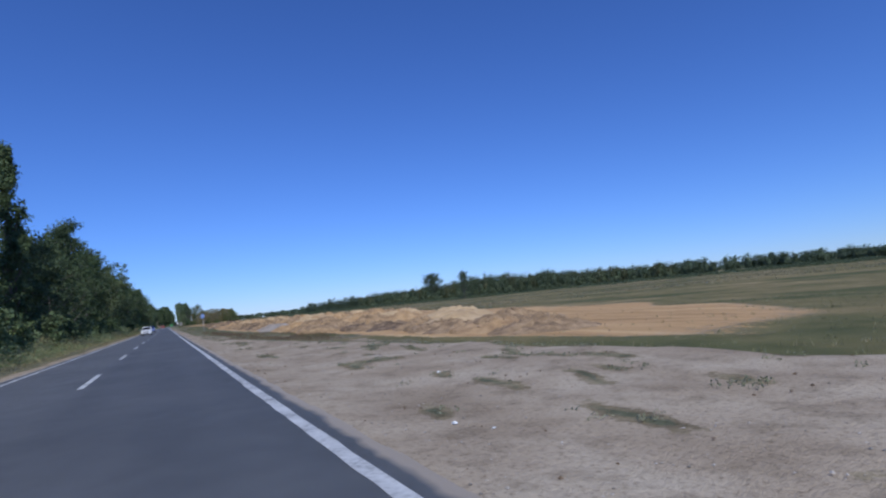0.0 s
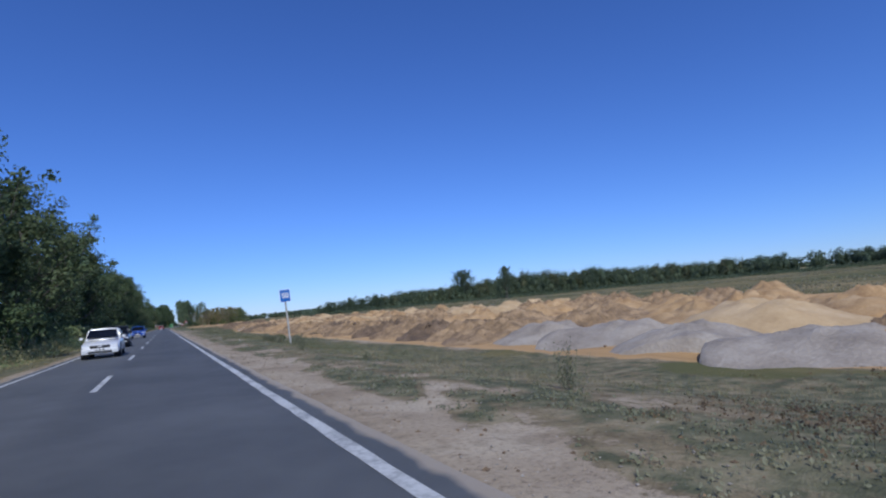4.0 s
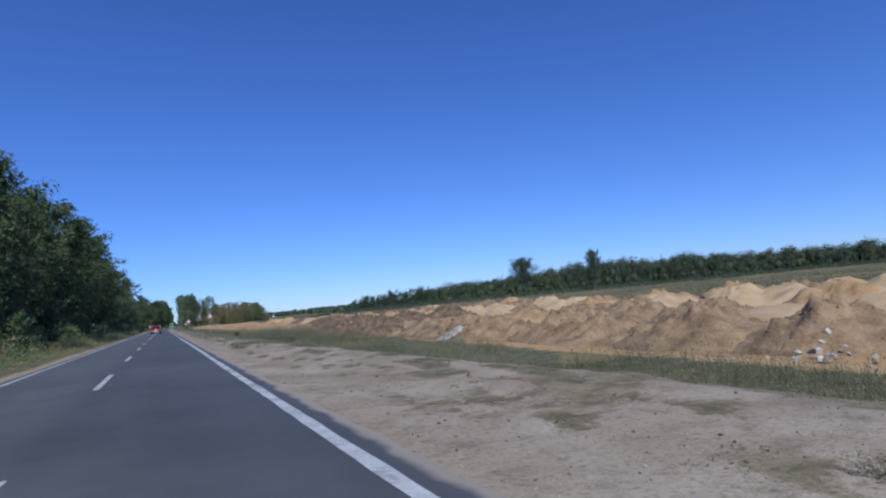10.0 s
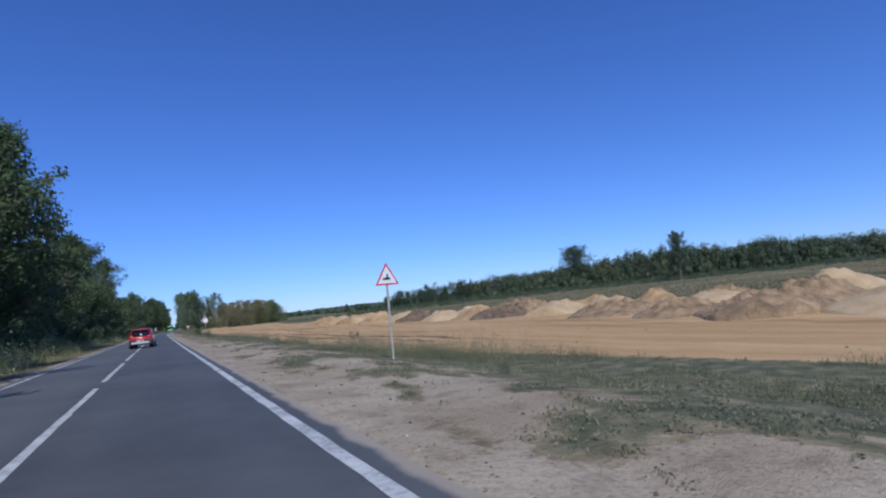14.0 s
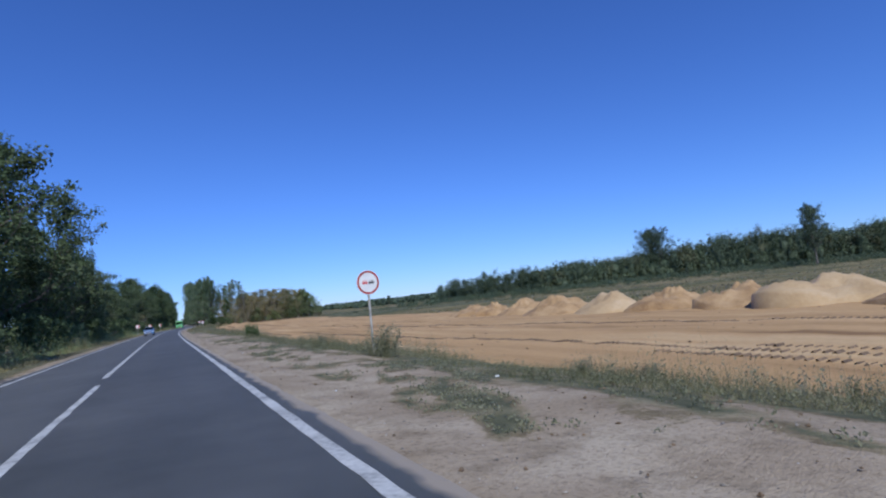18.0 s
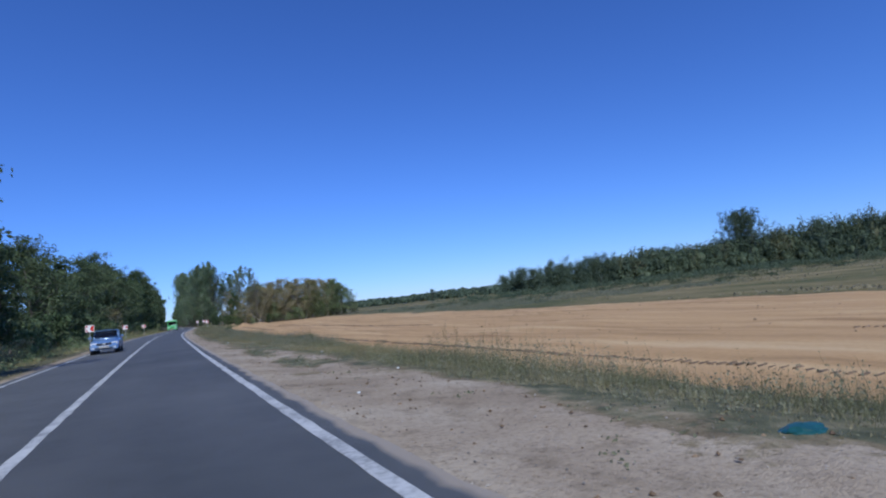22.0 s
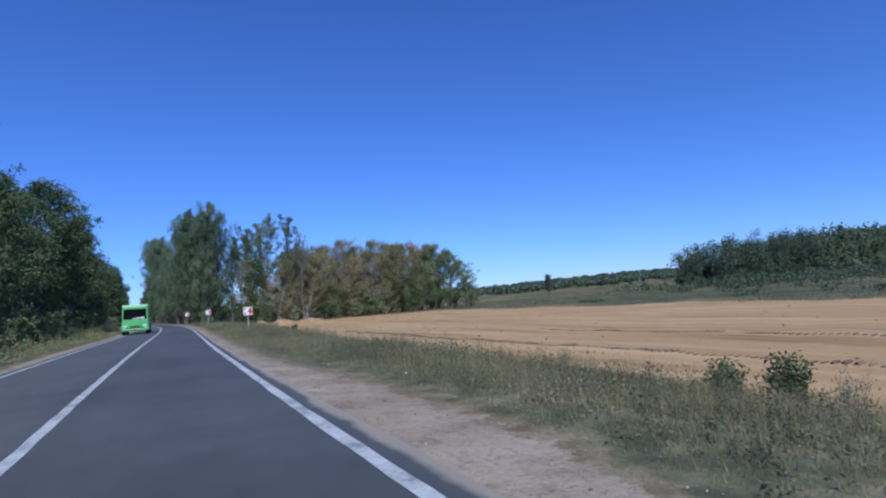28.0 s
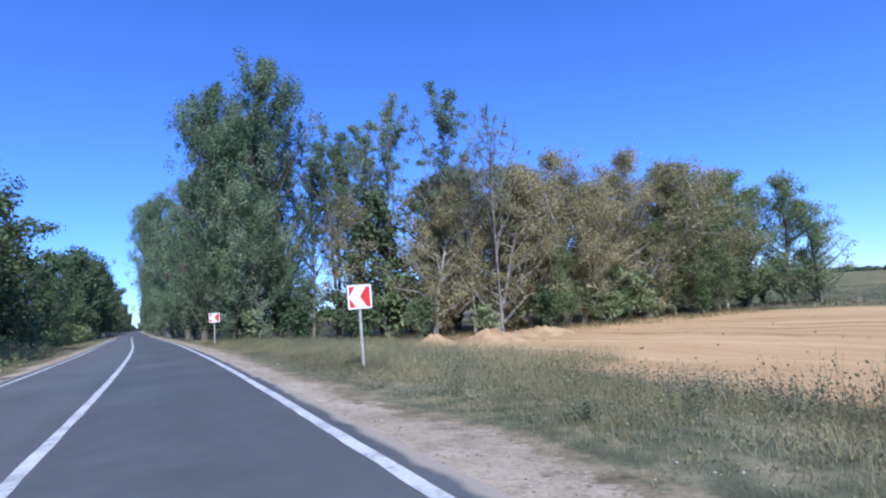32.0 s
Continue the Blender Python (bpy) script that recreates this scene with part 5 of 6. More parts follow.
def heap_clods():
    """Dark clods lying on the slopes of the nearer heaps."""
    rnd = np.random.RandomState(31)
    base = np.array([(1, 0, 0), (0, 1, 0), (-1, 0, 0), (0, -1, 0), (0, 0, 0.8), (0, 0, -0.8)], float)
    f = np.array([(0, 1, 4), (1, 2, 4), (2, 3, 4), (3, 0, 4), (1, 0, 5), (2, 1, 5), (3, 2, 5), (0, 3, 5)])
    V, F = [], []
    for me, m, x, what in TIPPED:
        if x > 27 or what in ("pale", "grey"):
            continue
        for k in rnd.randint(0, len(me.vertices), 34 if what != "orange" else 16):
            p = me.vertices[k].co
            if p.z < 0.15:
                continue
            w = m @ p
            s = 0.045 * math.exp(rnd.randn() * 0.55)
            F.append(f + 6 * len(V))
            V.append(base * s * rnd.uniform(0.6, 1.5, (6, 1)) + np.array(w))
    me = fill("heap_clods", np.concatenate(V), np.concatenate(F))
    tagged(part("heap_clods", me, SOIL), "dark clods of soil lying on the heaps", "clods", kind="stuff")


heap_clods()


# ---- crawler tracks in the sand: dark ridges for the shaded imprints ----
def track(y0, y1, u0, u1, seed):
    rnd = np.random.RandomState(seed)
    ys = np.arange(y0, y1, 0.26)
    k = len(ys)
    us = np.linspace(u0, u1, k) + (fnoise(ys * 0.08 + seed, ys * 0) - 0.5) * 1.2
    xs = us + axis(ys)
    z = ground_z(xs, ys) + 0.0
    base = np.array([(-0.2, -0.07, -0.03), (0.2, -0.07, -0.03), (0.2, 0.07, -0.03), (-0.2, 0.07, -0.03), (-0.17, 0, 0.04), (0.17, 0, 0.04)])
    v = base[None] * rnd.uniform(0.7, 1.25, (k, 6, 1)) + np.stack([xs, ys, z], 1)[:, None]
    q = np.array([(0, 1, 5, 4), (2, 3, 4, 5)])
    faces = (q[None] + 6 * np.arange(k)[:, None, None]).reshape(-1, 4)
    me = fill("crawler_track", v.reshape(-1, 3), faces)
    # dark soil colour supplies the shade of the pressed-in hollows
    tagged(part("crawler_track", me, SOIL), "row of dark ridges standing for a crawler's shaded cleat marks", "track", kind="stuff")


for n, (a, b, c, d) in enumerate(((296, 352, 15.5, 15.0), (296, 350, 17.4, 17.0), (345, 404, 16.4, 15.3), (400, 470, 13.6, 13.2), (455, 540, 23.5, 22.0), (500, 560, 16.2, 15.4), (350, 420, 24, 22))):
    track(a, b, c, d, n + 1)


# ---- road signs ----
def plate_outline(w, h, r=0.04, n=4):
    pts = []
    for cx, cz, a0 in ((w / 2 - r, h / 2 - r, 0), (-w / 2 + r, h / 2 - r, 90), (-w / 2 + r, -h / 2 + r, 180), (w / 2 - r, -h / 2 + r, 270)):
        pts += [(cx + r * math.cos(radians(a0 + 90 * k / n)), cz + r * math.sin(radians(a0 + 90 * k / n))) for k in range(n + 1)]
    return pts


def round_outline(r, n=40):
    return [(r * math.cos(2 * math.pi * k / n), r * math.sin(2 * math.pi * k / n)) for k in range(n)]


def flat(name, outline, y, depth, mat, parent, z, label="", x=0.0):
    bm = bmesh.new()
    prism(bm, outline, depth, Matrix.Translation((x, y, z)))
    return part(name, bm, mat, parent, label)


def post_part(parent, top, r, mat, square=False):
    bm = bmesh.new()
    if square:
        box(bm, (r * 2, r * 2, top + 0.6), (0, 0.09, (top - 0.6) / 2), 0.012)
    else:
        tube(bm, (0, 0.06, -0.6), (0, 0.06, top), r, r, 12)
    return part("post", bm, mat, parent)


def clamps(parent, z, offs, w=0.16):
    for dz in offs:
        bm = bmesh.new()
        box(bm, (w, 0.03, 0.035), (0, 0.025, z + dz), 0.004)
        part("clamp", bm, ZINC, parent)


def place_sign(ob, x, y, turn=0.0, lean=0.0):
    ob.matrix_basis = Matrix.LocRotScale((x, y, float(ground_z(x, y))), Euler((0, radians(lean), radians(turn))), None)
    return ob


def text_mesh(body, size, depth):
    cu = bpy.data.curves.new("lettering", "FONT")
    cu.body, cu.size, cu.extrude, cu.align_x, cu.align_y, cu.offset = body, size, depth, "CENTER", "CENTER", 0.012
    tmp = bpy.data.objects.new("lettering", cu)
    me = bpy.data.meshes.new_from_object(tmp)
    bpy.data.objects.remove(tmp)
    bpy.data.curves.remove(cu)
    return me


s50 = thing("speed_sign", "blue recommended speed sign reading 50 on a grey post", "road sign")
post_part(s50, 3.05, 0.045, CONCRETE, True)
flat("panel", plate_outline(0.62, 0.74), 0.0, 0.02, SIGN_WHITE, s50, 2.95, "white-edged sign panel")
flat("panel_face", plate_outline(0.575, 0.695, 0.03), -0.004, 0.004, SIGN_BLUE, s50, 2.95, "blue sign face")
digits = part("digits", text_mesh("50", 0.44, 0.001), SIGN_WHITE, s50, "white numerals")
digits.matrix_basis = Matrix.Translation((0.0, -0.0065, 2.95)) @ Euler((radians(90), 0, 0)).to_matrix().to_4x4() @ Matrix.Diagonal((0.95, 1, 1, 1))
clamps(s50, 2.95, (-0.22, 0.22))
place_sign(s50, 8.0, 111.0, 4, -4.0)

warn = thing("warning_sign", "white triangular warning sign with a red edge on a pale post", "road sign")
post_part(warn, 2.75, 0.035, CONCRETE)
tri_out = [(-0.40, -0.30), (0.40, -0.30), (0.0, 0.40)]
flat("panel", tri_out, 0.0, 0.02, SIGN_RED, warn, 2.62, "red triangular edge")
flat("panel_face", [(x * 0.8, z * 0.8 - 0.012) for x, z in tri_out], -0.004, 0.004, SIGN_WHITE, warn, 2.62, "white triangular face")
flat("symbol", [(-0.15, -0.08), (0.10, -0.08), (0.10, 0.0), (0.03, 0.0), (0.05, 0.10), (-0.01, 0.10), (-0.03, 0.0), (-0.15, -0.02)], -0.008, 0.004, SIGN_BLACK, warn, 2.56, "plain dark symbol")
clamps(warn, 2.62, (-0.2, 0.05))
place_sign(warn, 7.9, 283.0, 2)

noov = thing("no_overtaking_sign", "round no-overtaking sign with a red ring and two cars", "road sign")
post_part(noov, 2.55, 0.04, CONCRETE)
flat("panel", round_outline(0.42), 0.0, 0.02, SIGN_WHITE, noov, 2.45, "white sign disc")
bm = bmesh.new()
ro, ri = round_outline(0.395, 48), round_outline(0.335, 48)
vo, vi = [bm.verts.new((x, -0.004, z + 2.45)) for x, z in ro], [bm.verts.new((x, -0.004, z + 2.45)) for x, z in ri]
for k in range(48):
    bm.faces.new((vo[k], vo[(k + 1) % 48], vi[(k + 1) % 48], vi[k]))
bmesh.ops.solidify(bm, geom=bm.faces[:], thickness=0.003)
part("ring", bm, SIGN_RED, noov, "red ring")
for x, ma, word in ((-0.115, SIGN_RED, "red"), (0.115, SIGN_BLACK, "black")):
    body = [(-0.095, -0.035), (0.095, -0.035), (0.095, 0.02), (-0.095, 0.02)]
    flat("car_symbol", body, -0.006, 0.005, ma, noov, 2.45, word + " car symbol", x)
    flat("car_roof_symbol", [(-0.07, 0.022), (-0.055, 0.07), (0.055, 0.07), (0.07, 0.022), (0.058, 0.022), (0.047, 0.058), (-0.047, 0.058), (-0.058, 0.022)], -0.006, 0.005, ma, noov, 2.45, "", x)
    for dx in (-0.06, 0.06):
        flat("wheel_symbol", [(a * 0.02, b * 0.02) for a, b in round_outline(1, 10)], -0.006, 0.005, ma, noov, 2.405, "", x + dx)
clamps(noov, 2.45, (-0.15, 0.1))
place_sign(noov, 7.8, 357.3, 3, -0.5)


def chevron_sign():
    ob = thing("chevron_sign", "red and white bend marker sign on a short grey post", "road sign", "bend markers")
    post_part(ob, 2.05, 0.04, CONCRETE)
    z = 1.95
    flat("panel", plate_outline(0.72, 0.66, 0.03), 0.0, 0.02, SIGN_WHITE, ob, z, "white sign panel")
    flat("panel_face", [(0.31, 0.28), (0.03, 0.28), (-0.17, 0.0), (0.03, -0.28), (0.31, -0.28)], -0.004, 0.004, SIGN_RED, ob, z, "red field")
    flat("panel_corner", [(-0.31, 0.28), (-0.31, 0.02), (-0.13, 0.28)], -0.004, 0.004, SIGN_RED, ob, z, "red corner")
    flat("panel_corner", [(-0.31, -0.28), (-0.13, -0.28), (-0.31, -0.02)], -0.004, 0.004, SIGN_RED, ob, z, "red corner")
    for k in (1, -1):
        arm = [(0.20, 0.28 * k), (0.02, 0.28 * k), (-0.19, 0.0), (0.0, 0.0)]
        flat("chevron_arm", arm if k < 0 else arm[::-1], -0.008, 0.004, SIGN_WHITE, ob, z, "white arm of the chevron")
    clamps(ob, z, (-0.2, 0.2))
    return ob


chev = chevron_sign()
place_sign(chev, 13.95, 558.95, 6, -2).location.z -= 0.28
for x, y, tn, ln in ((16.1, 596.9, 4, -1), (16.2, 625.0, 2, 0), (15.9, 664.0, 0, 1), (-3.6, 472.0, -4, 1), (-2.15, 513.0, -5, -1), (0.15, 542.0, -3, 0)):
    place_sign(copy_thing(chev, Matrix()), x, y, tn, ln)

# ---- vehicles ----
GLASS = material("dark_car_glass", ((0.012, 0.014, 0.017), (0.02, 0.022, 0.026)), scale=2, rough=0.06)
GLASS.node_tree.nodes["Principled BSDF"].inputs["Specular IOR Level"].default_value = 0.8
TYRE = material("tyre_rubber", ((0.015, 0.015, 0.015), (0.03, 0.03, 0.03)), scale=8, rough=0.85)
RIM = material("wheel_metal", ((0.35, 0.36, 0.37), (0.5, 0.5, 0.51)), scale=6, rough=0.35, metal=0.8)
TRIM = material("black_plastic", ((0.02, 0.02, 0.022), (0.04, 0.04, 0.042)), scale=6, rough=0.6)
LAMP_RED = material("red_lamp_glass", ((0.35, 0.015, 0.01), (0.5, 0.03, 0.02)), scale=6, rough=0.2, coat=0.5)
LAMP_CLEAR = material("clear_lamp_glass", ((0.6, 0.62, 0.64), (0.75, 0.76, 0.78)), scale=6, rough=0.15, coat=0.5)
SILVER = material("silver_guard", ((0.5, 0.5, 0.5), (0.62, 0.62, 0.62)), scale=5, rough=0.4, metal=0.3)

PLATE_YELLOW = material("yellow_plate", ((0.65, 0.42, 0.04), (0.75, 0.5, 0.06)), scale=6, rough=0.4)


def loft(rings):
    """A closed skin through rings of equal point count."""
    bm = bmesh.new()
    rows = [[bm.verts.new(p) for p in ring] for ring in rings]
    n = len(rows[0])
    for a, b in zip(rows, rows[1:]):
        for k in range(n):
            bm.faces.new((a[k], a[(k + 1) % n], b[(k + 1) % n], b[k]))
    bm.faces.new(rows[0][::-1])
    bm.faces.new(rows[-1])
    return bm


def section(y, w, z0, z1, bulge=0.05, top_in=0.06):
    """A body cross-section at y: sill, flank, shoulder."""
    return [(-w + 0.08, y, z0), (-w, y, z0 + 0.10), (-w - bulge * 0.4, y, (z0 + z1) / 2), (-w + 0.01, y, z1 - 0.08), (-w + top_in, y, z1), (0, y, z1 + 0.015),
            (w - top_in, y, z1), (w - 0.01, y, z1 - 0.08), (w + bulge * 0.4, y, (z0 + z1) / 2), (w, y, z0 + 0.10), (w - 0.08, y, z0)]


def car(name, label, paint, length=4.3, width=1.8, height=1.63, suv=True, rear_guard=False):
    ob = thing(name, label, "car")
    L, W = length / 2, width / 2
    zb = 1.0 if suv else 0.9
    lo = 0.32 if suv else 0.24
    bm = loft([section(-L, W * 0.84, lo + 0.12, zb - 0.12), section(-L + 0.10, W * 0.95, lo, zb - 0.02), section(-L + 0.5, W, lo, zb), section(-0.3, W, lo, zb), section(L - 1.35, W, lo, zb - 0.02),
               section(L - 0.75, W * 0.98, lo, zb - 0.09), section(L - 0.22, W * 0.93, lo, zb - 0.2), section(L - 0.04, W * 0.82, lo + 0.06, zb - 0.34)])
    bmesh.ops.bevel(bm, geom=[e for e in bm.edges if e.is_boundary or e.calc_face_angle(0) > 0.5], offset=0.03, segments=2, affect="EDGES")
    body = part("body", bm, paint, ob)
    for p in body.data.polygons:
        p.use_smooth = True

    def cabin(y, w, z):
        return [(-w, y, zb - 0.03), (-w * 0.95, y, (zb + z) / 2), (-w * 0.84, y, z - 0.06), (-w * 0.7, y, z), (0, y, z + 0.03), (w * 0.7, y, z), (w * 0.84, y, z - 0.06), (w * 0.95, y, (zb + z) / 2), (w, y, zb - 0.03)]

    back, front = -L + 0.12, L - 1.22
    bm = loft([cabin(back, W * 0.9, zb + 0.06), cabin(back + 0.32, W * 0.92, height - 0.06), cabin(back + 0.7, W * 0.93, height), cabin(0.1, W * 0.93, height), cabin(front - 0.75, W * 0.92, height - 0.05), cabin(front, W * 0.9, zb + 0.02)])
    top = part("roof", bm, paint, ob)
    for p in top.data.polygons:
        p.use_smooth = True

    def pane(kind_name, pts, push):
        b2 = bmesh.new()
        v = [b2.verts.new(Vector(p) + Vector(push)) for p in pts]
        b2.faces.new(v)
        bmesh.ops.solidify(b2, geom=b2.faces[:], thickness=0.006)
        return part(kind_name, b2, GLASS, ob)

    hz, wz = height, W * 0.92
    if rear_guard:
        rim = [(-0.52, 0.0), (0.52, 0.0), (0.66, 0.06), (0.75, 0.22), (0.80, 0.5), (0.76, 0.9), (0.70, 1.0), (-0.70, 1.0), (-0.76, 0.9), (-0.80, 0.5), (-0.75, 0.22), (-0.66, 0.06)]
        pane("rear_window", [(wz * x, back - 0.09 + 0.32 * f, zb - 0.03 + f * (hz - 0.12 - zb)) for x, f in rim], (0, 0, 0))
        b2 = bmesh.new()
        box(b2, (wz * 1.56, 0.24, 0.05), (0, back + 0.22, hz - 0.05), 0.02)
        part("spoiler", b2, paint, ob)
        for s in (-1, 1):
            # pale block on each tail light: its whitish highlight, modelled as a solid piece
            b2 = bmesh.new()
            box(b2, (0.10, 0.07, 0.045), (s * (W - 0.27), -L + 0.045, zb - 0.02), 0.015)
            part("tail_light_glint", b2, LAMP_CLEAR, ob)
            b2 = bmesh.new()
            tube(b2, (s * (W - 0.36), -L - 0.08, lo + 0.02), (s * (W - 0.36), -L + 0.25, lo + 0.0), 0.035, 0.035, 14)
            part("exhaust_pipe", b2, TRIM, ob)
    else:
        pane("rear_window", [(-wz * 0.86, back + 0.03, zb + 0.14), (wz * 0.86, back + 0.03, zb + 0.14), (wz * 0.74, back + 0.27, hz - 0.13), (-wz * 0.74, back + 0.27, hz - 0.13)], (0, -0.045, 0.02))
    pane("windscreen", [(-wz * 0.88, front - 0.02, zb + 0.08), (wz * 0.88, front - 0.02, zb + 0.08), (wz * 0.76, front - 0.68, hz - 0.1), (-wz * 0.76, front - 0.68, hz - 0.1)], (0, 0.05, 0.045))
    for s in (-1, 1):
        for y0, y1 in ((back + 0.45, -0.35), (-0.25, front - 0.75)):
            pane("side_window", [(s * wz * 0.985, y0, zb + 0.06), (s * wz * 0.985, y1 + (0.35 if y1 > 0 else 0), zb + 0.06), (s * wz * 0.87, y1, hz - 0.14), (s * wz * 0.87, y0 + 0.06, hz - 0.14)], (s * 0.03, 0, 0))
        b2 = bmesh.new()
        box(b2, (0.16, 0.09, 0.13), (s * (W + 0.09), front - 0.35, zb + 0.12), 0.025)
        part("wing_mirror", b2, TRIM if rear_guard else paint, ob)
        b2 = bmesh.new()
        box(b2, (0.30, 0.07, 0.17), (s * (W - 0.2), -L + 0.06, zb - 0.03), 0.025)
        part("tail_light", b2, LAMP_RED, ob)
        b2 = bmesh.new()
        box(b2, (0.36, 0.10, 0.14), (s * (W - 0.25), L - 0.17, zb - 0.27), 0.03)
        part("headlight", b2, LAMP_CLEAR, ob)
        for y in (-L + 0.78, L - 0.86):
            wheel = tagged(new("wheel"), "")
            wheel.parent = ob
            b2 = bmesh.new()
            tube(b2, (s * (W - 0.2), y, 0.33), (s * (W + 0.015), y, 0.33), 0.33, 0.33, 24)
            bmesh.ops.bevel(b2, geom=[e for e in b2.edges if len(e.link_faces) == 2 and e.calc_face_angle(0) > 1.0], offset=0.03, segments=2, affect="EDGES")
            part("tyre", b2, TYRE, wheel)
            b2 = bmesh.new()
            tube(b2, (s * (W - 0.1), y, 0.33), (s * (W + 0.022), y, 0.33), 0.2, 0.19, 20)
            part("rim", b2, RIM, wheel)
            b2 = bmesh.new()
            tube(b2, (s * (W - 0.3), y, 0.37), (s * (W + 0.008), y, 0.37), 0.39, 0.39, 24)
            part("wheel_arch", b2, TRIM, ob)
    b2 = bmesh.new()
    box(b2, (width * 0.95, 0.14, 0.40 if rear_guard else 0.26), (0, -L + 0.01, lo + 0.17), 0.05 if rear_guard else 0.03)
    part("rear_bumper", b2, TRIM if rear_guard else paint, ob)
    if rear_guard:
        b2 = bmesh.new()
        box(b2, (width * 0.74, 0.06, 0.13), (0, -L - 0.06, lo + 0.13), 0.03)
        part("skid_plate", b2, SILVER, ob, "silver bumper guard")
        for x, z, r in ((0.05, zb + 0.12, 0.075), (0.08, zb - 0.13, 0.05)):
            b2 = bmesh.new()
            y = -L + (0.085 if z > zb else -0.012)
            tube(b2, (x, y, z), (x, y - 0.012, z), r, r, 20)
            part("sticker", b2, SIGN_WHITE, ob, "round white sticker")
    b2 = bmesh.new()
    box(b2, (width * 0.92, 0.12, 0.24), (0, L - 0.03, lo + 0.14), 0.03)
    part("front_bumper", b2, paint, ob)
    b2 = bmesh.new()
    box(b2, (width * 0.6, 0.03, 0.1), (0, L + 0.03, lo + 0.1), 0.015)
    part("lower_grille", b2, TRIM, ob)
    if suv:
        b2 = bmesh.new()
        box(b2, (width * 0.5, 0.05, 0.05), (0, L + 0.03, lo + 0.01), 0.012)
        part("skid_plate", b2, SILVER, ob, "silver lower guard")
    b2 = bmesh.new()
    box(b2, (0.2, 0.02, 0.07), (0, L - 0.005, zb - 0.29), 0.012)
    part("grille_badge", b2, SILVER, ob, "chrome badge shape")
    for s in (-1, 1):
        b2 = bmesh.new()
        box(b2, (0.14, 0.03, 0.09), (s * (W - 0.22), L + 0.025, lo + 0.14), 0.015)
        part("fog_light", b2, LAMP_CLEAR, ob)
        b2 = bmesh.new()
        tube(b2, (s * 0.12 - 0.3, front - 0.02, zb + 0.1), (s * 0.12 + 0.22, front - 0.15, zb + 0.2), 0.01, 0.006, 5)
        part("wiper", b2, TRIM, ob)
        for y in (-0.32, back + 0.9):
            b2 = bmesh.new()
            box(b2, (0.03, 0.16, 0.03), (s * (W + 0.012), y + 0.2, zb - 0.1), 0.008)
            part("door_handle", b2, paint, ob)
    b2 = bmesh.new()
    box(b2, (width * 0.5, 0.04, 0.13), (0, L - 0.03, zb - 0.3), 0.015)
    part("grille", b2, TRIM, ob)
    for y, z, s in ((-L - 0.068, lo + 0.30, -1), (L + 0.035, lo + 0.2, 1)):
        b2 = bmesh.new()
        box(b2, (0.52, 0.012, 0.11), (0, y, z), 0.003)
        plate = part("number_plate", b2, SIGN_WHITE, ob)
        for dx in (-0.16, 0.0, 0.15):
            b2 = bmesh.new()
            box(b2, (0.11, 0.006, 0.05), (dx, y + s * 0.008, z))
            part("plate_bar", b2, SIGN_BLACK, plate)
    if suv:
        for s in (-1, 1):
            b2 = bmesh.new()
            box(b2, (0.04, 1.6, 0.035), (s * W * 0.66, -0.35, height + 0.055), 0.01)
            part("roof_rail", b2, TRIM, ob)
    return ob


def paint(name, a, b):
    return material(name, (a, b), scale=1.5, rough=0.28, coat=0.6, metal=0.1)


def park(ob, u, y, turn=0.0):
    ob.matrix_basis = pose(float(axis(y)) + u, y, 0.0, 0, 0, turn - heading(y))
    return ob


park(car("red_suv", "bright red compact SUV with a silver bumper guard on the asphalt", paint("red_paint", (0.40, 0.010, 0.010), (0.50, 0.016, 0.014)), 4.3, 1.76, 1.58, True, True), 0.27, 320.75, -4)
park(car("blue_suv", "bright blue SUV with roof rails in the far lane", paint("blue_paint", (0.012, 0.06, 0.33), (0.02, 0.09, 0.42)), 4.3, 1.82, 1.66, True), -1.95, 166.2, 180)
park(car("black_car", "dark blue-black off-road car in the far lane", paint("dark_paint", (0.012, 0.013, 0.018), (0.022, 0.024, 0.03)), 4.0, 1.7, 1.64, True), -1.9, 127.9, 180)
park(car("white_car", "white hatchback car in the far lane", paint("white_paint", (0.66, 0.66, 0.65), (0.76, 0.76, 0.75)), 4.1, 1.7, 1.47, False), -1.5, 112.0, 180)
park(car("light_blue_hatchback", "light blue small hatchback in the far lane", paint("light_blue_paint", (0.12, 0.22, 0.42), (0.17, 0.28, 0.5)), 3.7, 1.6, 1.46, False), -1.85, 452.0, 180)


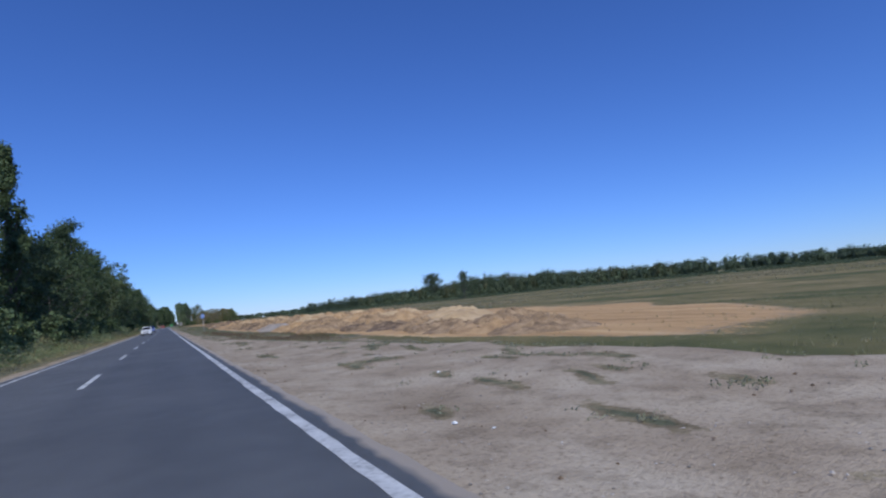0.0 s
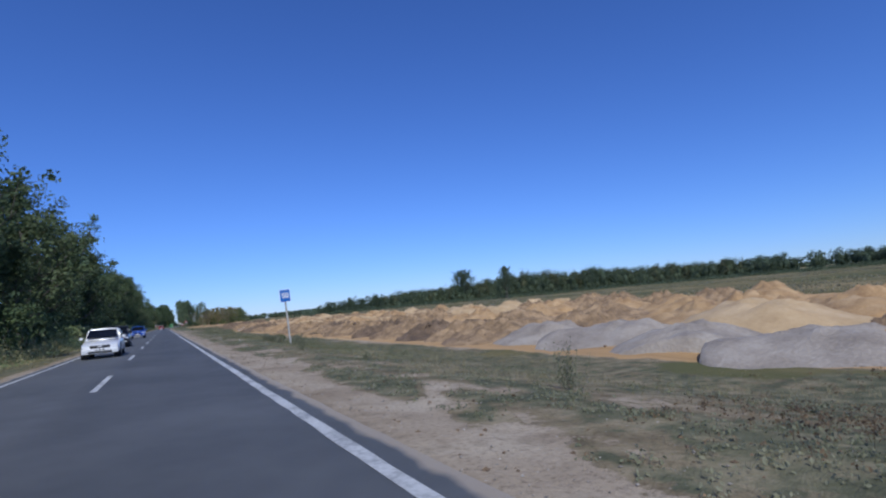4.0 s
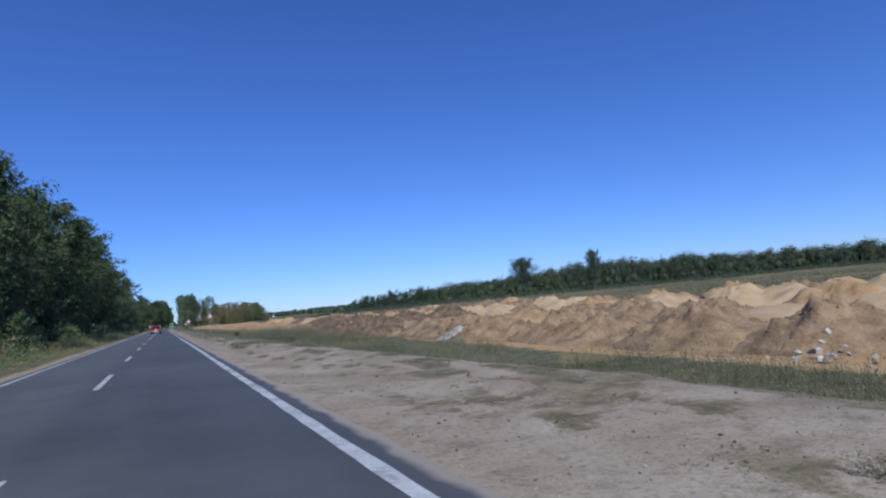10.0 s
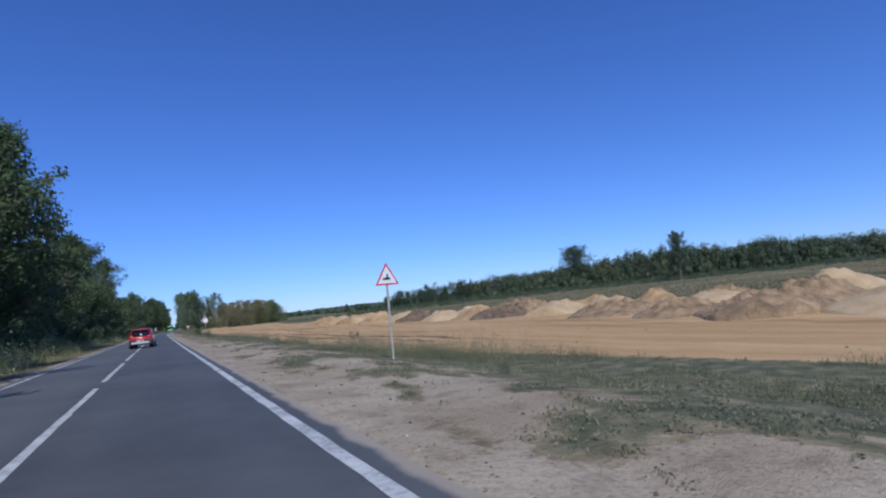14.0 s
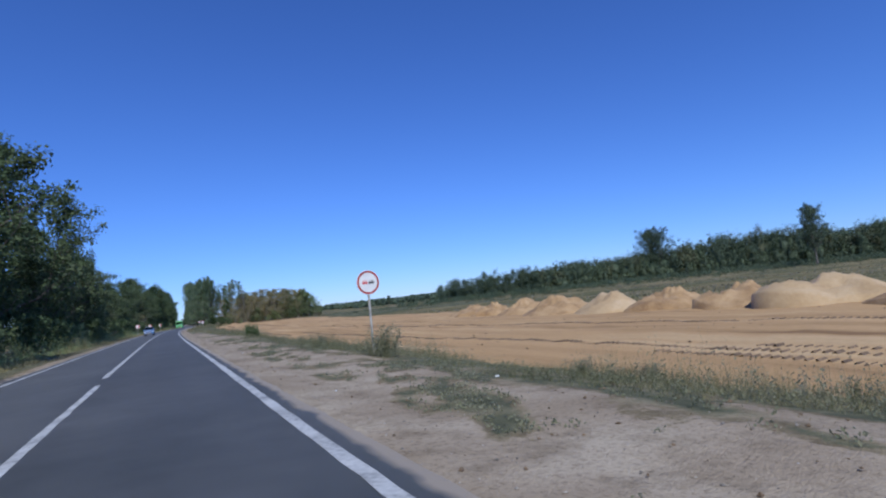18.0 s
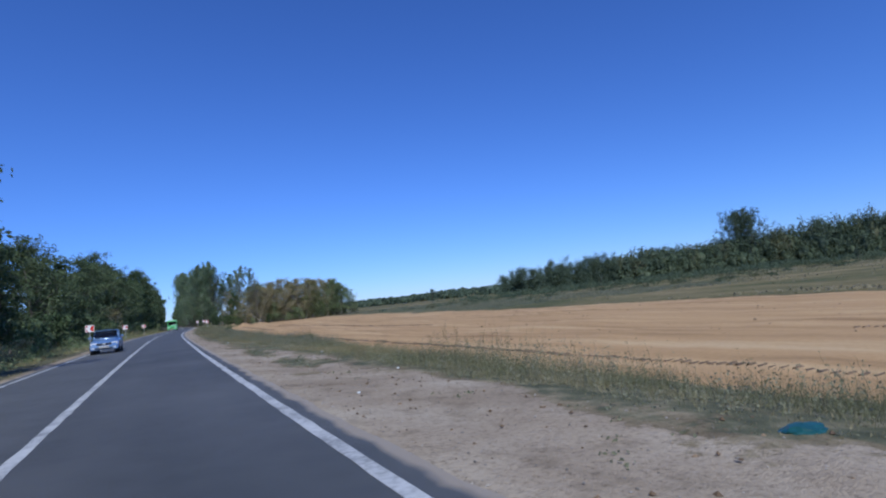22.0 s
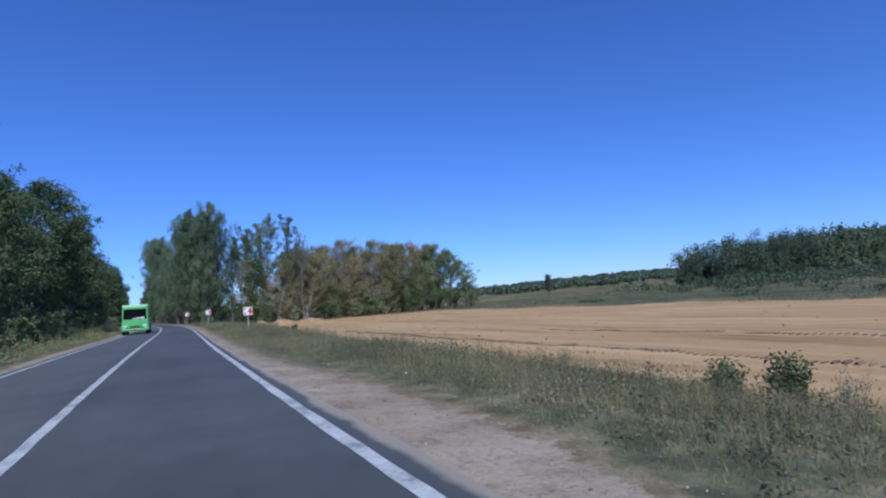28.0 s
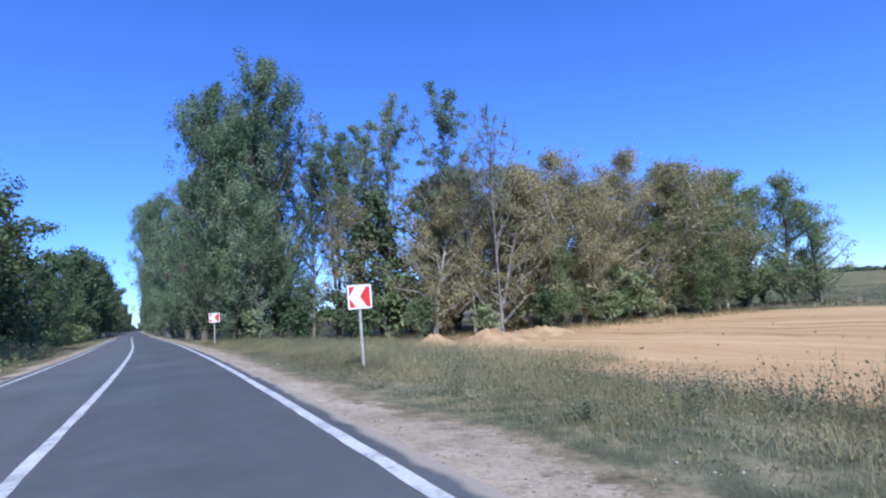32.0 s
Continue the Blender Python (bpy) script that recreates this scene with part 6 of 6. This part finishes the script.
def bus():
    ob = thing("bus", "small bright green bus with a pale roof in the far lane", "bus")
    green = paint("bus_green", (0.13, 0.50, 0.16), (0.18, 0.58, 0.2))
    pale = paint("bus_pale_green", (0.45, 0.66, 0.42), (0.52, 0.72, 0.48))
    L, W, H = 3.6, 1.15, 2.75

    def ring(y, w, z0, z1):
        return [(-w, y, z0), (-w - 0.02, y, z0 + 0.3), (-w, y, z1 - 0.25), (-w + 0.12, y, z1), (w - 0.12, y, z1), (w, y, z1 - 0.25), (w + 0.02, y, z0 + 0.3), (w, y, z0)]

    part("body", loft([ring(-L, W * 0.96, 0.5, 1.42), ring(-L + 0.1, W, 0.36, 1.45), ring(L - 0.3, W, 0.36, 1.45), ring(L - 0.05, W * 0.97, 0.4, 1.42), ring(L, W * 0.9, 0.48, 1.36)]), green, ob)
    part("upper_body", loft([ring(-L + 0.02, W * 0.95, 1.40, H - 0.1), ring(-L + 0.2, W * 0.97, 1.40, H), ring(L - 0.7, W * 0.97, 1.40, H), ring(L - 0.35, W * 0.95, 1.40, H - 0.04), ring(L - 0.12, W * 0.93, 1.40, H - 0.14)]), green, ob)
    bm = bmesh.new()
    box(bm, (W * 1.94, L * 2 - 0.5, 0.16), (0, -0.12, H + 0.02), 0.05)
    part("roof", bm, pale, ob)
    bm = bmesh.new()
    box(bm, (0.7, 0.7, 0.12), (0, 1.9, H + 0.15), 0.03)
    part("roof_hatch", bm, pale, ob)
    bm = bmesh.new()
    v = [bm.verts.new(p) for p in ((-W * 0.85, L - 0.105, 1.47), (W * 0.85, L - 0.105, 1.47), (W * 0.83, L - 0.105, H - 0.3), (-W * 0.83, L - 0.105, H - 0.3))]
    bm.faces.new(v)
    bmesh.ops.solidify(bm, geom=bm.faces[:], thickness=0.01)
    part("windscreen", bm, GLASS, ob)
    for s in (-1, 1):
        for k in range(5):
            bm = bmesh.new()
            box(bm, (0.04, 1.16, 0.84), (s * (W * 0.975), -L + 0.95 + k * 1.27, 1.98), 0.008)
            part("side_window", bm, GLASS, ob)
        for y in (-L + 1.5, L - 1.4):
            wheel = new("wheel")
            wheel.parent = ob
            bm = bmesh.new()
            tube(bm, (s * (W - 0.28), y, 0.42), (s * (W + 0.03), y, 0.42), 0.42, 0.42, 24)
            part("tyre", bm, TYRE, wheel)
            bm = bmesh.new()
            tube(bm, (s * (W - 0.1), y, 0.42), (s * (W + 0.04), y, 0.42), 0.24, 0.2, 20)
            part("rim", bm, RIM, wheel)
        bm = bmesh.new()
        box(bm, (0.3, 0.05, 0.2), (s * 0.82, L - 0.01, 0.85), 0.03)
        part("headlight", bm, LAMP_CLEAR, ob)
        bm = bmesh.new()
        box(bm, (0.12, 0.1, 0.34), (s * (W + 0.16), L - 0.1, 1.75), 0.03)
        part("wing_mirror", bm, TRIM, ob)
    bm = bmesh.new()
    box(bm, (2.1, 0.08, 0.22), (0, L + 0.0, 0.5), 0.03)
    part("front_bumper", bm, green, ob)
    bm = bmesh.new()
    box(bm, (0.9, 0.03, 0.12), (0, L + 0.01, 0.78), 0.01)
    part("grille", bm, TRIM, ob)
    bm = bmesh.new()
    box(bm, (0.52, 0.012, 0.11), (0, L + 0.05, 0.52), 0.003)
    plate = part("number_plate", bm, PLATE_YELLOW, ob, "yellow number plate")
    for x, w, h in ((-0.62, 0.34, 0.16), (-0.25, 0.3, 0.12), (0.1, 0.24, 0.08)):
        b3 = bmesh.new()
        box(b3, (w, 0.01, h), (x, L - 0.08, 1.5 + h / 2), 0.003)
        part("dash_card", b3, SIGN_WHITE, ob, "white card behind the windscreen")
    b3 = bmesh.new()
    box(b3, (1.5, 0.03, 0.1), (0, L + 0.012, 0.64), 0.01)
    part("lower_grille", b3, TRIM, ob)
    for x in (-0.95, 0.95):
        b3 = bmesh.new()
        box(b3, (0.12, 0.04, 0.1), (x, L + 0.0, 0.68), 0.015)
        part("fog_light", b3, LAMP_CLEAR, ob)
    bm = bmesh.new()
    box(bm, (0.4, 0.006, 0.05), (0, L + 0.06, 0.52))
    part("plate_bar", bm, SIGN_BLACK, plate)
    for s in (-0.45, 0.35):
        bm = bmesh.new()
        tube(bm, (s, L + 0.0, 1.45), (s + 0.35, L - 0.1, 1.75), 0.012, 0.008, 6)
        part("wiper", bm, TRIM, ob)
    return ob


park(bus(), -2.05, 577.0, 180)

# ---- weeds, bushes and litter on the verge ----
def weed_mesh(seed, h, stems, leaves, leaf, spread):
    rnd = np.random.RandomState(seed)
    bm = bmesh.new()
    P = []
    for _ in range(stems):
        a, r = rnd.rand() * 6.283, rnd.rand() * spread
        base = Vector((math.cos(a) * r * 0.5, math.sin(a) * r * 0.5, -0.05))
        top = Vector((math.cos(a) * r * 1.3, math.sin(a) * r * 1.3, h * rnd.uniform(0.55, 1.05)))
        tube(bm, base, top, 0.004, 0.0015, 4)
        for k in range(max(2, leaves // stems)):
            f = rnd.uniform(0.12, 1.0)
            P.append(np.array(base.lerp(top, f)) + rnd.randn(3) * 0.05 * (0.4 + h))
    P = np.array(P)
    return bm, leaf_cloud("leaves", P, rnd.randn(len(P), 3), leaf, rnd)


def weed(name, label, seed, h, stems, leaves, leaf, spread, mat, category="weed"):
    ob = thing(name, label, category, "verge weeds")
    bm, lv = weed_mesh(seed, h, stems, leaves, leaf, spread)
    tagged(part("stalk", bm, LEAF_WEED, ob), kind="stuff")
    part("foliage", lv, mat, ob)
    return ob


WEEDS = [weed("weed_clump", "knee-high green weed clump on the verge", 1, 0.5, 16, 800, 0.036, 0.36, LEAF_WEED), weed("weed_clump", "tall spindly weed going to seed", 2, 0.85, 14, 700, 0.032, 0.30, LEAF_WEED),
         weed("weed_clump", "dry brown weed clump on the verge", 3, 0.5, 16, 700, 0.034, 0.38, LEAF_WITHERED), weed("weed_clump", "low spreading weed on bare sand", 4, 0.10, 12, 420, 0.03, 0.6, LEAF_WEED)]
leafy = weed("leafy_bush", "low bright bush with broad leaves on the verge", 5, 0.8, 18, 1700, 0.06, 0.42, LEAF_DARK, "bush")
dark_bush = weed("sign_bush", "dark bushy shrub growing round a sign post", 6, 1.0, 34, 3000, 0.05, 0.65, LEAF_WEED, "bush")


def put(ob, x, y, s=1.0, tall=1.0):
    m = Matrix.LocRotScale((x, y, float(ground_z(x, y)) - 0.01), Euler((0, 0, rt.uniform(0, 6.28))), (s, s, s * tall))
    if ob.name in used:
        return copy_thing(ob, m)
    used.add(ob.name)
    ob.matrix_basis = m
    return ob


put(dark_bush, 7.7, 356.3, 0.95)
put(dark_bush, 8.9, 368.5, 0.55)
put(leafy, 8.7, 394.9, 1.15)
put(leafy, 8.6, 392.6, 1.25)
put(leafy, 9.05, 392.1, 0.8)
for x, y, k in ((16.2, 313.1, 0.9), (16.5, 312.2, 0.75), (17.0, 313.4, 0.8), (15.8, 311.0, 0.7)):
    put(WEEDS[1], x, y, k, 1.0)
for x, y, s in ((8.6, 112.5, 0.7), (9.3, 114.0, 0.8), (8.2, 116.2, 0.55), (8.3, 121.0, 0.75), (9.0, 122.3, 0.7), (8.5, 119.4, 0.6), (9.6, 117.5, 0.7), (9.6, 232.5, 0.7), (10.4, 231.0, 0.75), (8.4, 234.5, 0.42), (9.3, 236.0, 0.55), (9.0, 234.9, 0.5), (10.3, 237.2, 0.5), (9.2, 253.5, 0.4), (10.0, 255.5, 0.45), (9.4, 349.0, 0.4), (9.8, 347.4, 0.45)):
    put(dark_bush, x, y, s, 0.9)
for x, y, s in ((14.0, 519.35, 0.75), (14.4, 518.45, 0.9), (8.8, 257.3, 0.7), (10.7, 448.6, 0.6), (11.2, 447.9, 0.7), (10.9, 455.5, 0.35), (20.1, 571.0, 0.7), (20.8, 570.4, 0.8), (10.8, 128.5, 0.6), (11.4, 133.0, 0.55)):
    put(leafy, x, y, s)
ru = np.random.RandomState(77)
n_weed = 0
while n_weed < 120:
    y = ru.uniform(22, 612)
    u = shoulder(y) + 0.4 + ru.rand() * (9.8 - shoulder(y) + 1.0)
    x = float(axis(y) + u)
    if ru.rand() > float(grass_cover(x, y)) * (0.25 + float(fnoise(x * 0.1 + 3, y * 0.05) > 0.48)):
        continue
    w = WEEDS[ru.choice(4, p=(0.4, 0.22 if y > 380 else 0.12, 0.2, 0.18 if y > 380 else 0.28))]
    put(w, x, y, ru.uniform(0.6, 1.15))
    n_weed += 1
for k in range(46):
    y = ru.uniform(470, 618)
    x = float(axis(y) + 8.6 + ru.rand() * 3.6)
    put(WEEDS[1] if ru.rand() < 0.7 else WEEDS[0], x, y, ru.uniform(0.55, 1.1))
for k in range(36):
    y = ru.uniform(2, 400)
    x = float(axis(y) + 4.2 + ru.rand() * max(0.8, shoulder(y) - 4.2))
    put(WEEDS[3] if ru.rand() < 0.7 else WEEDS[2], x, y, ru.uniform(0.35, 0.8), 0.6)


def litter_mesh(seed):
    """A crumpled scrap."""
    rnd = np.random.RandomState(seed)
    bm = bmesh.new()
    bmesh.ops.create_icosphere(bm, subdivisions=2, radius=0.07)
    for v in bm.verts:
        v.co = Vector((v.co.x * 1.5, v.co.y, v.co.z * 0.7)) * (1 + rnd.randn() * 0.16)
    return bm


scrap = [part("litter", litter_mesh(k), LITTER) for k in range(3)]
for ob in scrap:
    tagged(ob, "crumpled white scrap of litter on the verge", "litter", "litter")
LITTER_AT = ((5.3, 124.8), (6.2, 120.1), (6.5, 183.4), (6.5, 252.3), (4.8, 252.0), (6.4, 319.6), (3.9, 317.0), (4.3, 363.0), (7.3, 401.4), (7.0, 398.8), (5.7, 435.1), (7.2, 430.8), (6.4, 466.5),
             (9.8, 523.5), (7.0, 348.5), (4.1, 349.0), (6.2, 264.9), (8.6, 154.1), (4.6, 5.0), (6.4, 9.9), (4.4, 5.5), (6.2, 428.2), (6.4, 421.8), (4.5, 419.0), (7.6, 448.4), (5.9, 448.0), (14.7, 600.6), (7.3, 111.5))
for k, (x, y) in enumerate(LITTER_AT):
    s = rt.uniform(0.35, 0.7)
    m = Matrix.LocRotScale((x, y, float(ground_z(x, y)) + 0.02), Euler((rt.uniform(-0.3, 0.3), 0, rt.uniform(0, 6))), (s, s, s))
    if k < 3:
        scrap[k].matrix_basis = m
    else:
        copy_thing(scrap[k % 3], m)


TEAL = material("teal_plastic", ((0.010, 0.062, 0.06), (0.018, 0.10, 0.094)), scale=9, rough=0.45)
bag_mesh = bmesh.new()
bmesh.ops.create_icosphere(bag_mesh, subdivisions=3, radius=0.28)
rb = np.random.RandomState(8)
for v in bag_mesh.verts:
    n = float(fnoise(v.co.x * 9 + 3, v.co.y * 9 + v.co.z * 7)) - 0.5
    v.co = Vector((v.co.x * 1.5, v.co.y * 0.9, max(-0.02, v.co.z * 0.38))) * (1 + 0.5 * n + 0.05 * rb.randn())
bag = tagged(part("plastic_bag", bag_mesh, TEAL), "crumpled teal plastic bag lying in the grass", "bag")
bag.matrix_basis = Matrix.LocRotScale((6.8, 413.4, float(ground_z(6.8, 413.4)) + 0.01), None, (0.6, 0.6, 0.5))


def rubble(x, y, n, seed):
    rnd = np.random.RandomState(seed)
    bm = bmesh.new()
    for _ in range(n):
        d = rnd.randn(2) * 0.7
        r = rnd.uniform(0.035, 0.11)
        made = bmesh.ops.create_icosphere(bm, subdivisions=1, radius=r, matrix=Matrix.Translation((d[0], d[1], max(0.05, 0.8 - np.hypot(*d) * 0.6) * rnd.rand())))["verts"]
        for v in made:
            v.co += Vector(rnd.randn(3) * r * 0.22)
    ob = tagged(part("rubble_heap", bm, RUBBLE), "heap of pale broken plaster and rubble", "rubble", "rubble heaps", "stuff")
    ob.location = (x, y, float(ground_z(x, y)) - 0.05)


RUBBLE = material("pale_rubble", ((0.42, 0.38, 0.33), (0.56, 0.52, 0.47), (0.68, 0.65, 0.60)), scale=4, rough=0.9, bump=0.4)
rubble(17.4, 221.9, 50, 1)
rubble(16.2, 200.6, 16, 2)
